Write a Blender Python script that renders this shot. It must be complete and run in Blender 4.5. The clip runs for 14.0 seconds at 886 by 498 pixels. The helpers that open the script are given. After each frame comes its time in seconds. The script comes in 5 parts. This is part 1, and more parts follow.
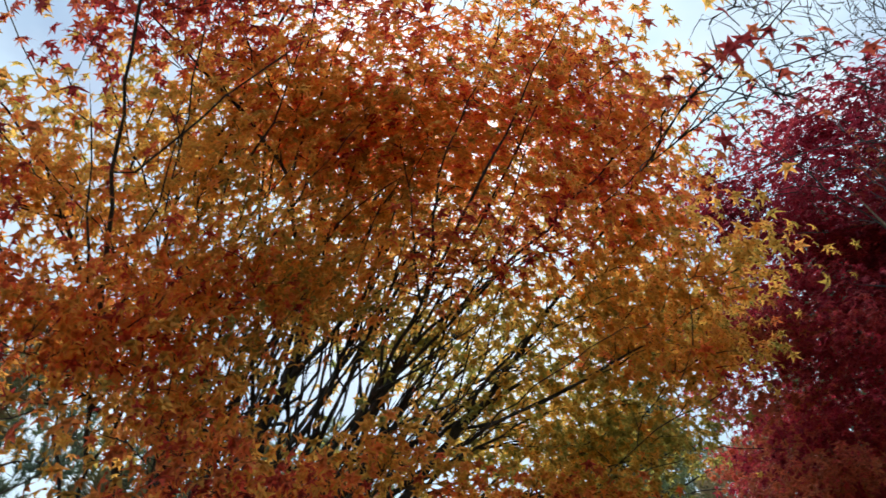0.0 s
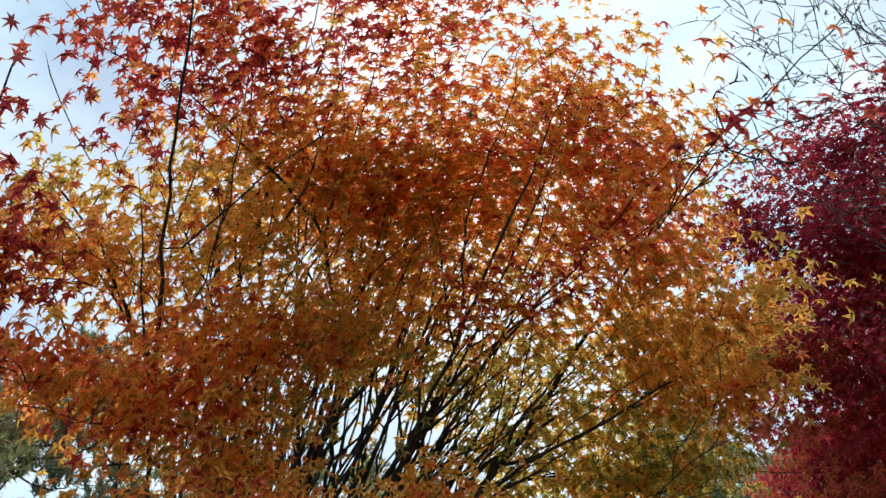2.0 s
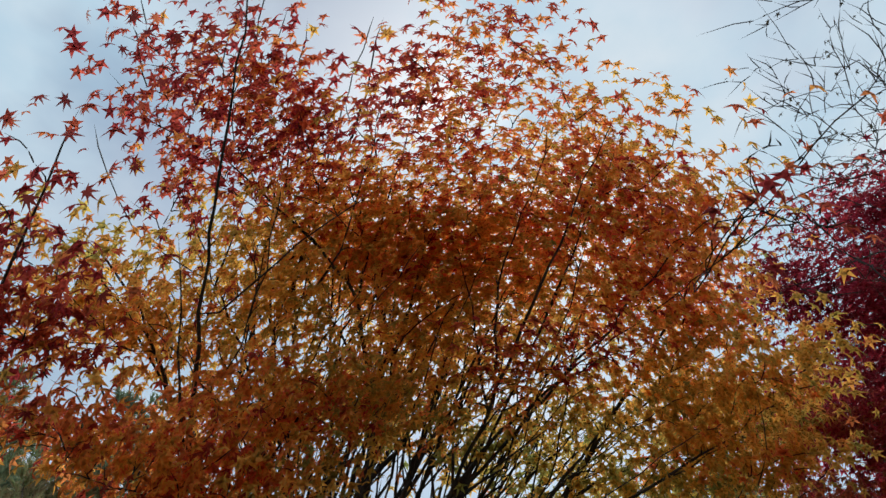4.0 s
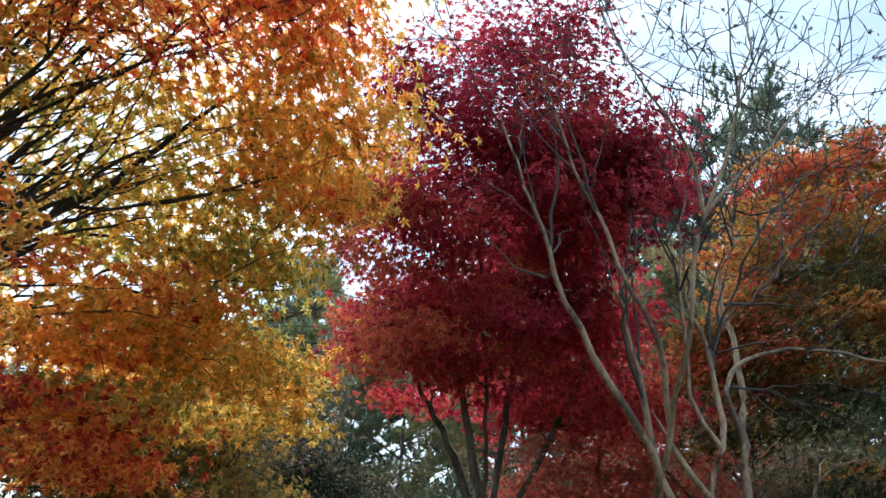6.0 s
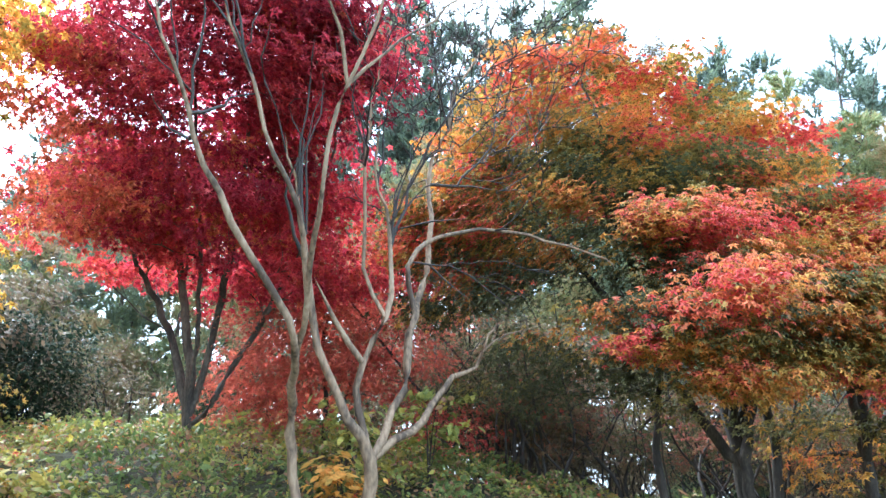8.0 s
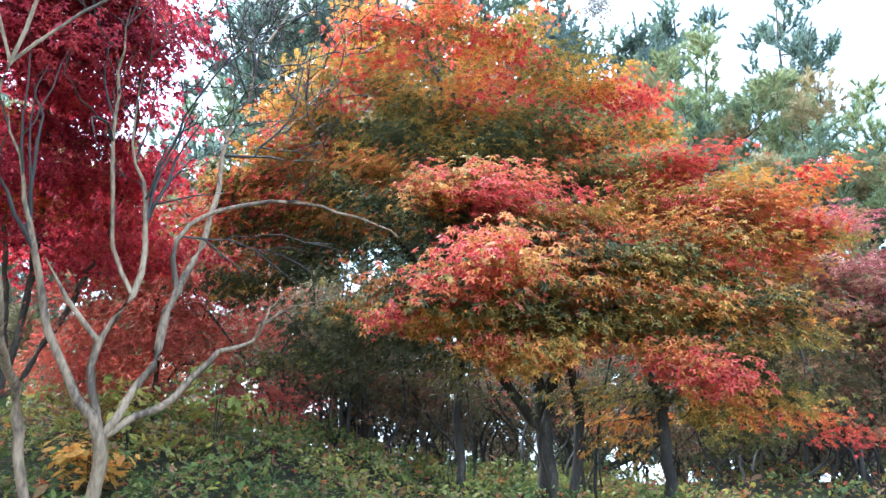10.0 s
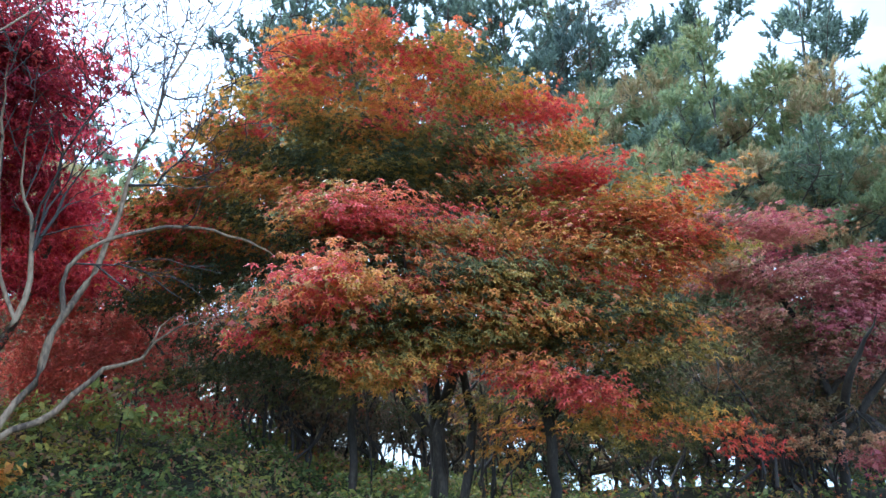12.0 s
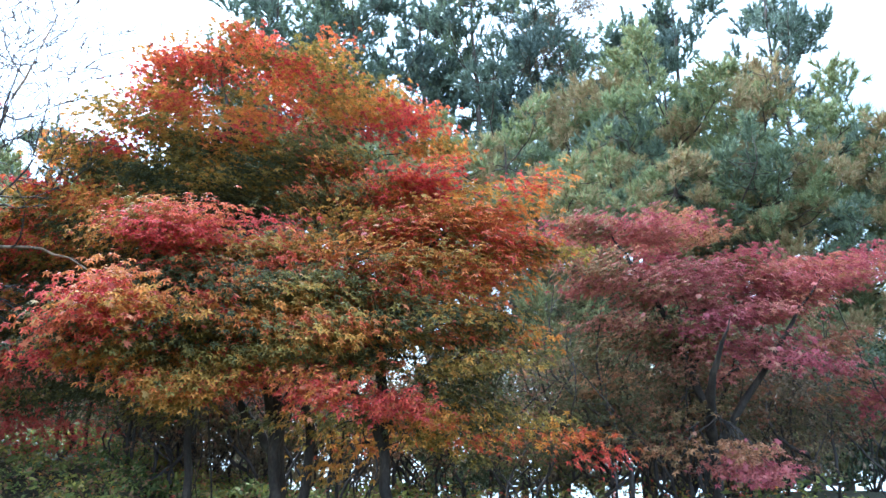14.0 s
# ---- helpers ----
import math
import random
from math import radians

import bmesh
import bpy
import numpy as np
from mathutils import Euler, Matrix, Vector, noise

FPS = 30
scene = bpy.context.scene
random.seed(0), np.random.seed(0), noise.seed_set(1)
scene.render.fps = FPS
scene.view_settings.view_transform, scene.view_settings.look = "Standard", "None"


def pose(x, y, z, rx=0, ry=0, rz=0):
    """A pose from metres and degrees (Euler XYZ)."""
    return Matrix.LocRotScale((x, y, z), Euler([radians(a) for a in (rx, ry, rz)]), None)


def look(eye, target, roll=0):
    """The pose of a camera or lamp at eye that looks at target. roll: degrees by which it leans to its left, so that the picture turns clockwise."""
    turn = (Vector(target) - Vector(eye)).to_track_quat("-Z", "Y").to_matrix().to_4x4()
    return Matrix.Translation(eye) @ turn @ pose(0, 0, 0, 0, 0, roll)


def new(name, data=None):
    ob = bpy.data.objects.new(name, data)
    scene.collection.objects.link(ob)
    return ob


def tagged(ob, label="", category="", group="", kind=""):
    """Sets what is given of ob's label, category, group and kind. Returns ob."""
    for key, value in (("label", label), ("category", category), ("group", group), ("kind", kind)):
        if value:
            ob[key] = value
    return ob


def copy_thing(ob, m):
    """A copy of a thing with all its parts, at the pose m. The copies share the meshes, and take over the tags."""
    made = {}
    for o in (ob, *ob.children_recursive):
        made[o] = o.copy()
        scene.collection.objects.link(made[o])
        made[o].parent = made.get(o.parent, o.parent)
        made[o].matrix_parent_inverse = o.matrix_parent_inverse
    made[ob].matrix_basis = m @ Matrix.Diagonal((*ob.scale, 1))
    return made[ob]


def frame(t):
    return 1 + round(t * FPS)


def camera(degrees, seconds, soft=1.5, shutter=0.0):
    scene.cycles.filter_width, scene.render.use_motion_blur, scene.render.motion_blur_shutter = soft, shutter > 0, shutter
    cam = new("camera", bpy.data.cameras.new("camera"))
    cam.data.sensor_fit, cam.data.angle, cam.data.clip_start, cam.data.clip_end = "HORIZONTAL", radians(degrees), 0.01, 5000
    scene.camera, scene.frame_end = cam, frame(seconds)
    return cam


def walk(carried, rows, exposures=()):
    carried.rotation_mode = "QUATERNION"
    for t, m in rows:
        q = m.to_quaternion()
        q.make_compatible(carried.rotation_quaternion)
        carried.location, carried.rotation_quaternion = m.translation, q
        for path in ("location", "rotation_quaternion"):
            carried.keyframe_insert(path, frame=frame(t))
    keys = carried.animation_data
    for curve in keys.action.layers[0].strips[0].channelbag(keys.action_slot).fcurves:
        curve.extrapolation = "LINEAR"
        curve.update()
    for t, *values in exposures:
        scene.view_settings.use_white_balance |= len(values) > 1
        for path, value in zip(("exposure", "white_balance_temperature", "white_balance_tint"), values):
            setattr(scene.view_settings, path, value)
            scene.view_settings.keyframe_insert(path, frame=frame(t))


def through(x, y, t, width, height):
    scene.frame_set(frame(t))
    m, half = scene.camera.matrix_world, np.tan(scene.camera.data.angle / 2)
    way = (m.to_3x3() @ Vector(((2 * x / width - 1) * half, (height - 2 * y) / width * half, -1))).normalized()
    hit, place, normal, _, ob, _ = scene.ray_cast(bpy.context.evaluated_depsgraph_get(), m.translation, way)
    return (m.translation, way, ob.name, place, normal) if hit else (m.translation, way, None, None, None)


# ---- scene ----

# ---- camera ----
cam = camera(67, 14.0, soft=1.5, shutter=0.08)
# seconds, eye (x, y, z), yaw to the left of +y, pitch up, roll
PATH = [
    (0, 0.000, 0.000, 1.626, 39.33, 39.05, 0.61),
    (0.5, 0.144, 0.042, 1.649, 24.86, 36.22, -0.42),
    (1, 0.126, -0.045, 1.655, 25.46, 35.37, -3.54),
    (1.5, 0.147, -0.135, 1.658, 36.74, 35.34, -0.41),
    (2, 0.188, -0.195, 1.705, 42.86, 39.76, 0.04),
    (2.5, 0.208, -0.226, 1.741, 47.27, 43.09, 1.54),
    (2.7, 0.209, -0.237, 1.743, 48.56, 44.87, 2.01),
    (4.8, 0.180, -0.194, 1.703, 40.69, 42.37, 2.47),
    (5, 0.163, -0.126, 1.694, 33.29, 40.23, 1.19),
    (5.5, 0.197, 0.008, 1.644, 17.25, 33.88, -0.23),
    (6, 0.369, 0.221, 1.476, 10.74, 27.27, 2.72),
    (6.5, 0.538, 0.283, 1.481, 3.44, 23.69, 1.42),
    (7, 0.753, 0.330, 1.457, 0.78, 21.90, 0.33),
    (7.5, 1.045, 0.403, 1.446, -2.81, 19.59, -1.78),
    (8, 1.388, 0.404, 1.444, -4.37, 17.86, -0.22),
    (8.5, 1.780, 0.455, 1.447, -6.76, 16.30, 0.94),
    (8.7, 1.940, 0.444, 1.431, -7.23, 15.60, -0.84),
    (10.8, 3.560, 0.137, 1.613, -2.36, 14.15, 1.67),
    (11, 3.709, 0.093, 1.611, -1.71, 14.32, 2.74),
    (11.5, 4.078, 0.016, 1.612, -1.40, 14.55, -0.73),
    (12, 4.457, -0.014, 1.633, 0.62, 14.04, -1.00),
    (12.5, 4.820, 0.047, 1.666, 0.21, 14.69, -1.34),
    (13, 5.275, 0.012, 1.665, 3.05, 14.40, -1.19),
    (13.5, 5.667, 0.082, 1.632, 4.18, 15.01, -0.64),
    (14, 6.097, 0.148, 1.630, 2.70, 14.86, -2.02),
]
rows = []
for t, x, y, z, yaw, pitch, roll in PATH:
    a, b = radians(yaw), radians(pitch)
    ahead = Vector((-math.sin(a) * math.cos(b), math.cos(a) * math.cos(b), math.sin(b)))
    eye = Vector((x, y, z))
    rows.append((t, look(eye, eye + ahead, roll)))
walk(cam, rows, exposures=[(0, 0.12, 5750, 4), (0.5, 0.27, 5600, 4), (1.5, 0.35, 5850, 4), (2.6, -0.15, 5900, 4), (4.8, -0.38, 5900, 4), (5.6, 0.43, 5750, 4), (6, 0.85, 5650, 5), (6.5, 1.5, 5550, 5), (7, 2.05, 5450, 5), (7.5, 2.25, 5350, 5), (8.7, 2.4, 5250, 5), (10.8, 2.24, 4950, 5), (11.5, 1.77, 4850, 5), (12, 1.5, 4850, 5), (13, 1.62, 4880, 5), (14, 1.8, 5000, 5)])

# ---- sky and sun: a bright overcast with thin blue between the clouds ----
SUN_YAW, SUN_EL = 36.0, 52.0
world = bpy.data.worlds.new("sky")
scene.world = world
world.use_nodes = True
wn, wl = world.node_tree.nodes, world.node_tree.links
wn.clear()
w_out = wn.new("ShaderNodeOutputWorld")
w_bg = wn.new("ShaderNodeBackground")
w_sky = wn.new("ShaderNodeTexSky")
w_sky.sky_type = "NISHITA"
w_sky.sun_disc = False
w_sky.sun_elevation = radians(SUN_EL)
w_sky.sun_rotation = radians(-SUN_YAW)
w_sky.air_density, w_sky.dust_density = 1.3, 2.0
w_dim = wn.new("ShaderNodeVectorMath")
w_dim.operation = "SCALE"
w_dim.inputs["Scale"].default_value = 0.105
w_co = wn.new("ShaderNodeTexCoord")
w_map = wn.new("ShaderNodeMapping")
w_map.inputs["Scale"].default_value = (1.0, 1.0, 1.9)
w_noise = wn.new("ShaderNodeTexNoise")
w_noise.inputs["Scale"].default_value = 2.3
w_noise.inputs["Detail"].default_value = 5.0
w_noise.inputs["Roughness"].default_value = 0.52
w_ramp = wn.new("ShaderNodeValToRGB")
w_ramp.color_ramp.elements[0].position, w_ramp.color_ramp.elements[0].color = 0.38, (0.3, 0.3, 0.3, 1)
w_ramp.color_ramp.elements[1].position, w_ramp.color_ramp.elements[1].color = 0.60, (1, 1, 1, 1)
w_n2 = wn.new("ShaderNodeTexNoise")
w_n2.inputs["Scale"].default_value = 4.0
w_n2.inputs["Detail"].default_value = 6.0
w_cloud = wn.new("ShaderNodeValToRGB")
w_cloud.color_ramp.elements[0].position, w_cloud.color_ramp.elements[0].color = 0.3, (0.63, 0.80, 0.92, 1)
w_cloud.color_ramp.elements[1].position, w_cloud.color_ramp.elements[1].color = 0.7, (0.96, 0.98, 1.0, 1)
w_mix = wn.new("ShaderNodeMix")
w_mix.data_type = "RGBA"
wl.new(w_co.outputs["Generated"], w_map.inputs["Vector"])
wl.new(w_map.outputs["Vector"], w_noise.inputs["Vector"])
wl.new(w_map.outputs["Vector"], w_n2.inputs["Vector"])
wl.new(w_noise.outputs["Fac"], w_ramp.inputs["Fac"])
wl.new(w_n2.outputs["Fac"], w_cloud.inputs["Fac"])
wl.new(w_sky.outputs["Color"], w_dim.inputs[0])
wl.new(w_ramp.outputs["Color"], w_mix.inputs["Factor"])
wl.new(w_dim.outputs["Vector"], w_mix.inputs["A"])
wl.new(w_cloud.outputs["Color"], w_mix.inputs["B"])
wl.new(w_mix.outputs["Result"], w_bg.inputs["Color"])
wl.new(w_bg.outputs["Background"], w_out.inputs["Surface"])
w_bg.inputs["Strength"].default_value = 1.0

sun_data = bpy.data.lights.new("sun", "SUN")
sun_data.energy, sun_data.angle, sun_data.color = 3.0, radians(30), (1.0, 0.95, 0.88)
sun = new("sun", sun_data)
a, b = radians(SUN_YAW), radians(SUN_EL)
sun.matrix_world = look((-40 * math.sin(a) * math.cos(b), 40 * math.cos(a) * math.cos(b), 40 * math.sin(b)), (0, 0, 0))


# ---- materials ----
def blank(name):
    m = bpy.data.materials.new(name)
    m.use_nodes = True
    m.node_tree.nodes.clear()
    return m, m.node_tree.nodes, m.node_tree.links


def ramp_node(n, stops):
    r = n.new("ShaderNodeValToRGB")
    e = r.color_ramp.elements
    while len(e) < len(stops):
        e.new(0.5)
    for k, (p, c) in zip(e, stops):
        k.position, k.color = p, (*c, 1)
    return r


def foliage(name, stops, through=0.45, rough=0.5, single=False, scale=60.0, sat=0.9):
    """Leaves: their tint runs along a ramp; each leaf differs in value, with blotches on it, and lets light through."""
    m, n, l = blank(name)
    out = n.new("ShaderNodeOutputMaterial")
    ramp = ramp_node(n, stops)
    geo = n.new("ShaderNodeNewGeometry")
    if single:
        info = n.new("ShaderNodeObjectInfo")
        l.new(info.outputs["Random"], ramp.inputs["Fac"])
        rnd = info.outputs["Random"]
    else:
        att = n.new("ShaderNodeAttribute")
        att.attribute_name = "tint"
        l.new(att.outputs["Fac"], ramp.inputs["Fac"])
        rnd = geo.outputs["Random Per Island"]
    tex = n.new("ShaderNodeTexNoise")
    tex.inputs["Scale"].default_value = scale
    tex.inputs["Detail"].default_value = 3.0
    co = n.new("ShaderNodeTexCoord")
    l.new(co.outputs["Object"], tex.inputs["Vector"])
    val = n.new("ShaderNodeMapRange")
    val.inputs["To Min"].default_value, val.inputs["To Max"].default_value = 0.76, 1.2
    l.new(rnd, val.inputs["Value"])
    val2 = n.new("ShaderNodeMapRange")
    val2.inputs["From Min"].default_value, val2.inputs["From Max"].default_value = 0.3, 0.7
    val2.inputs["To Min"].default_value, val2.inputs["To Max"].default_value = 0.72, 1.2
    l.new(tex.outputs["Fac"], val2.inputs["Value"])
    mul = n.new("ShaderNodeMath")
    mul.operation = "MULTIPLY"
    l.new(val.outputs["Result"], mul.inputs[0])
    l.new(val2.outputs["Result"], mul.inputs[1])
    hsv = n.new("ShaderNodeHueSaturation")
    hsv.inputs["Saturation"].default_value = sat
    l.new(ramp.outputs["Color"], hsv.inputs["Color"])
    l.new(mul.outputs["Value"], hsv.inputs["Value"])
    body = n.new("ShaderNodeBsdfPrincipled")
    body.inputs["Roughness"].default_value = rough
    body.inputs["Specular IOR Level"].default_value = 0.16
    l.new(hsv.outputs["Color"], body.inputs["Base Color"])
    glow = n.new("ShaderNodeBsdfTranslucent")
    bright = n.new("ShaderNodeHueSaturation")
    bright.inputs["Saturation"].default_value = 1.02
    bright.inputs["Value"].default_value = 1.35
    l.new(hsv.outputs["Color"], bright.inputs["Color"])
    l.new(bright.outputs["Color"], glow.inputs["Color"])
    mix = n.new("ShaderNodeMixShader")
    mix.inputs["Fac"].default_value = through
    l.new(body.outputs["BSDF"], mix.inputs[1])
    l.new(glow.outputs["BSDF"], mix.inputs[2])
    l.new(mix.outputs["Shader"], out.inputs["Surface"])
    return m


def bark(name, stops, scale=9.0, bump=0.5, rough=0.8):
    m, n, l = blank(name)
    out = n.new("ShaderNodeOutputMaterial")
    co = n.new("ShaderNodeTexCoord")
    mp = n.new("ShaderNodeMapping")
    mp.inputs["Scale"].default_value = (1, 1, 0.3)
    l.new(co.outputs["Object"], mp.inputs["Vector"])
    big = n.new("ShaderNodeTexNoise")
    big.inputs["Scale"].default_value = scale
    big.inputs["Detail"].default_value = 4
    fine = n.new("ShaderNodeTexNoise")
    fine.inputs["Scale"].default_value = scale * 9
    fine.inputs["Detail"].default_value = 6
    l.new(mp.outputs["Vector"], big.inputs["Vector"])
    l.new(mp.outputs["Vector"], fine.inputs["Vector"])
    add = n.new("ShaderNodeMath")
    add.operation = "MULTIPLY_ADD"
    add.inputs[1].default_value = 0.4
    l.new(fine.outputs["Fac"], add.inputs[0])
    half = n.new("ShaderNodeMath")
    half.operation = "MULTIPLY"
    half.inputs[1].default_value = 0.62
    l.new(big.outputs["Fac"], half.inputs[0])
    l.new(half.outputs["Value"], add.inputs[2])
    ramp = ramp_node(n, stops)
    l.new(add.outputs["Value"], ramp.inputs["Fac"])
    bmp = n.new("ShaderNodeBump")
    bmp.inputs["Strength"].default_value, bmp.inputs["Distance"].default_value = bump, 0.01
    l.new(fine.outputs["Fac"], bmp.inputs["Height"])
    body = n.new("ShaderNodeBsdfPrincipled")
    body.inputs["Roughness"].default_value = rough
    l.new(ramp.outputs["Color"], body.inputs["Base Color"])
    l.new(bmp.outputs["Normal"], body.inputs["Normal"])
    l.new(body.outputs["BSDF"], out.inputs["Surface"])
    return m


DARK_BARK = bark("maple_bark", [(0.4, (0.018, 0.014, 0.011)), (0.52, (0.042, 0.032, 0.025)), (0.65, (0.085, 0.068, 0.053))])
GREY_BARK = bark("grey_maple_bark", [(0.4, (0.035, 0.028, 0.022)), (0.52, (0.09, 0.072, 0.056)), (0.65, (0.17, 0.14, 0.105))])
PALE_BARK = bark("smooth_pale_bark", [(0.41, (0.09, 0.06, 0.04)), (0.49, (0.22, 0.15, 0.095)), (0.56, (0.33, 0.225, 0.14)), (0.66, (0.43, 0.32, 0.215))], scale=5, bump=0.7, rough=0.75)
TWIG_BARK = bark("grey_twig_bark", [(0.3, (0.028, 0.023, 0.021)), (0.7, (0.075, 0.062, 0.055))], bump=0.2)
PINE_BARK = bark("pine_bark", [(0.3, (0.05, 0.038, 0.03)), (0.55, (0.12, 0.085, 0.065)), (0.75, (0.22, 0.16, 0.12))], scale=4)
CABLE = bark("black_cable_sheath", [(0.4, (0.012, 0.012, 0.013)), (0.65, (0.03, 0.03, 0.032))], bump=0.1, rough=0.6)
FIRE = foliage("orange_maple_leaves", [(0.0, (0.37, 0.03, 0.03)), (0.16, (0.64, 0.09, 0.038)), (0.29, (0.88, 0.25, 0.045)), (0.46, (0.95, 0.47, 0.055)), (0.73, (0.68, 0.43, 0.06)), (1.0, (0.38, 0.37, 0.08))], 0.68, sat=0.94)
FIRE_ONE = foliage("single_maple_leaves", [(0.0, (0.3, 0.03, 0.03)), (0.6, (0.5, 0.06, 0.03)), (1.0, (0.66, 0.15, 0.03))], 0.55, single=True)
WINE_ONE = foliage("single_maroon_leaves", [(0.0, (0.3, 0.025, 0.05)), (0.6, (0.58, 0.05, 0.09)), (1.0, (0.7, 0.1, 0.09))], 0.48, single=True)
MIXED_ONE = foliage("single_turning_leaves", [(0.0, (0.62, 0.1, 0.08)), (0.5, (0.66, 0.24, 0.07)), (1.0, (0.38, 0.27, 0.06))], 0.36, single=True)
ROSE_ONE = foliage("single_rose_leaves", [(0.0, (0.48, 0.08, 0.12)), (0.6, (0.54, 0.15, 0.13)), (1.0, (0.3, 0.18, 0.08))], 0.3, single=True)
WINE = foliage("maroon_maple_leaves", [(0.0, (0.24, 0.018, 0.038)), (0.4, (0.52, 0.034, 0.072)), (0.75, (0.64, 0.07, 0.068)), (1.0, (0.66, 0.18, 0.07))], 0.48, sat=0.96)
# Dark olive end: green leaves, deepened to carry the shade inside the crown
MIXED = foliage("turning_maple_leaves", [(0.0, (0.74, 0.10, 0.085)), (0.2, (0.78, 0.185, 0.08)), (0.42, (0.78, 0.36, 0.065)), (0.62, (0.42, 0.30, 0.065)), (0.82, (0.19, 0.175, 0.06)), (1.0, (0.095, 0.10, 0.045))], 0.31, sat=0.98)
ROSE = foliage("rose_maple_leaves", [(0.0, (0.48, 0.08, 0.11)), (0.35, (0.54, 0.15, 0.11)), (0.65, (0.52, 0.24, 0.09)), (1.0, (0.2, 0.17, 0.06))], 0.3)
SCARLET = foliage("scarlet_maple_leaves", [(0.0, (0.5, 0.045, 0.035)), (0.5, (0.58, 0.10, 0.045)), (1.0, (0.60, 0.2, 0.06))], 0.42)
GOLD = foliage("golden_leaves", [(0.0, (0.66, 0.2, 0.03)), (0.4, (0.72, 0.38, 0.03)), (0.75, (0.54, 0.36, 0.05)), (1.0, (0.2, 0.2, 0.05))], 0.5)
GREEN = foliage("ground_leaves", [(0.0, (0.09, 0.13, 0.045)), (0.35, (0.20, 0.24, 0.075)), (0.55, (0.34, 0.34, 0.09)), (0.7, (0.46, 0.38, 0.08)), (0.8, (0.34, 0.22, 0.12)), (1.0, (0.28, 0.14, 0.09))], 0.35, sat=1.0)
EVER = foliage("evergreen_leaves", [(0.0, (0.012, 0.03, 0.014)), (0.6, (0.035, 0.06, 0.03)), (1.0, (0.08, 0.1, 0.05))], 0.2, 0.65)
UNDER = foliage("dull_understorey_leaves", [(0.0, (0.08, 0.09, 0.04)), (0.4, (0.16, 0.15, 0.06)), (0.65, (0.30, 0.15, 0.07)), (1.0, (0.42, 0.09, 0.06))], 0.4)
DULL = foliage("brownish_leaves", [(0.0, (0.1, 0.08, 0.05)), (0.5, (0.2, 0.15, 0.09)), (1.0, (0.28, 0.19, 0.11))], 0.3)
# Needle tints are lifted and blued, which puts distance haze into the colour
HAZY_NEEDLE = foliage("hazy_pine_needles", [(0.0, (0.14, 0.185, 0.165)), (0.5, (0.21, 0.265, 0.18)), (0.85, (0.33, 0.37, 0.14)), (1.0, (0.46, 0.32, 0.15))], 0.3, 0.45)


def earth_material():
    m, n, l = blank("earth_and_litter")
    out = n.new("ShaderNodeOutputMaterial")
    co = n.new("ShaderNodeTexCoord")
    big = n.new("ShaderNodeTexNoise")
    big.inputs["Scale"].default_value = 0.9
    big.inputs["Detail"].default_value = 6
    fine = n.new("ShaderNodeTexNoise")
    fine.inputs["Scale"].default_value = 26
    fine.inputs["Detail"].default_value = 5
    l.new(co.outputs["Object"], big.inputs["Vector"])
    l.new(co.outputs["Object"], fine.inputs["Vector"])
    one = ramp_node(n, [(0.35, (0.05, 0.04, 0.025)), (0.6, (0.09, 0.1, 0.04))])
    two = ramp_node(n, [(0.35, (0.35, 0.33, 0.3)), (0.7, (1, 1, 1))])
    l.new(big.outputs["Fac"], one.inputs["Fac"])
    l.new(fine.outputs["Fac"], two.inputs["Fac"])
    mix = n.new("ShaderNodeMix")
    mix.data_type, mix.blend_type = "RGBA", "MULTIPLY"
    mix.inputs["Factor"].default_value = 1
    l.new(one.outputs["Color"], mix.inputs["A"])
    l.new(two.outputs["Color"], mix.inputs["B"])
    bmp = n.new("ShaderNodeBump")
    bmp.inputs["Strength"].default_value, bmp.inputs["Distance"].default_value = 0.7, 0.03
    l.new(fine.outputs["Fac"], bmp.inputs["Height"])
    body = n.new("ShaderNodeBsdfPrincipled")
    body.inputs["Roughness"].default_value = 0.95
    l.new(mix.outputs["Result"], body.inputs["Base Color"])
    l.new(bmp.outputs["Normal"], body.inputs["Normal"])
    l.new(body.outputs["BSDF"], out.inputs["Surface"])
    return m


# Pale smooth surface that mirrors the sky, for brightness behind the trunks
def water_material():
    m, n, l = blank("assumed_bright_water")
    out = n.new("ShaderNodeOutputMaterial")
    body = n.new("ShaderNodeBsdfPrincipled")
    body.inputs["Base Color"].default_value = (0.3, 0.35, 0.38, 1)
    body.inputs["Roughness"].default_value = 0.12
    body.inputs["Metallic"].default_value = 0.0
    tex = n.new("ShaderNodeTexNoise")
    tex.inputs["Scale"].default_value = 1.5
    co = n.new("ShaderNodeTexCoord")
    l.new(co.outputs["Object"], tex.inputs["Vector"])
    bmp = n.new("ShaderNodeBump")
    bmp.inputs["Strength"].default_value = 0.06
    l.new(tex.outputs["Fac"], bmp.inputs["Height"])
    l.new(bmp.outputs["Normal"], body.inputs["Normal"])
    l.new(body.outputs["BSDF"], out.inputs["Surface"])
    return m


EARTH, WATER = earth_material(), water_material()


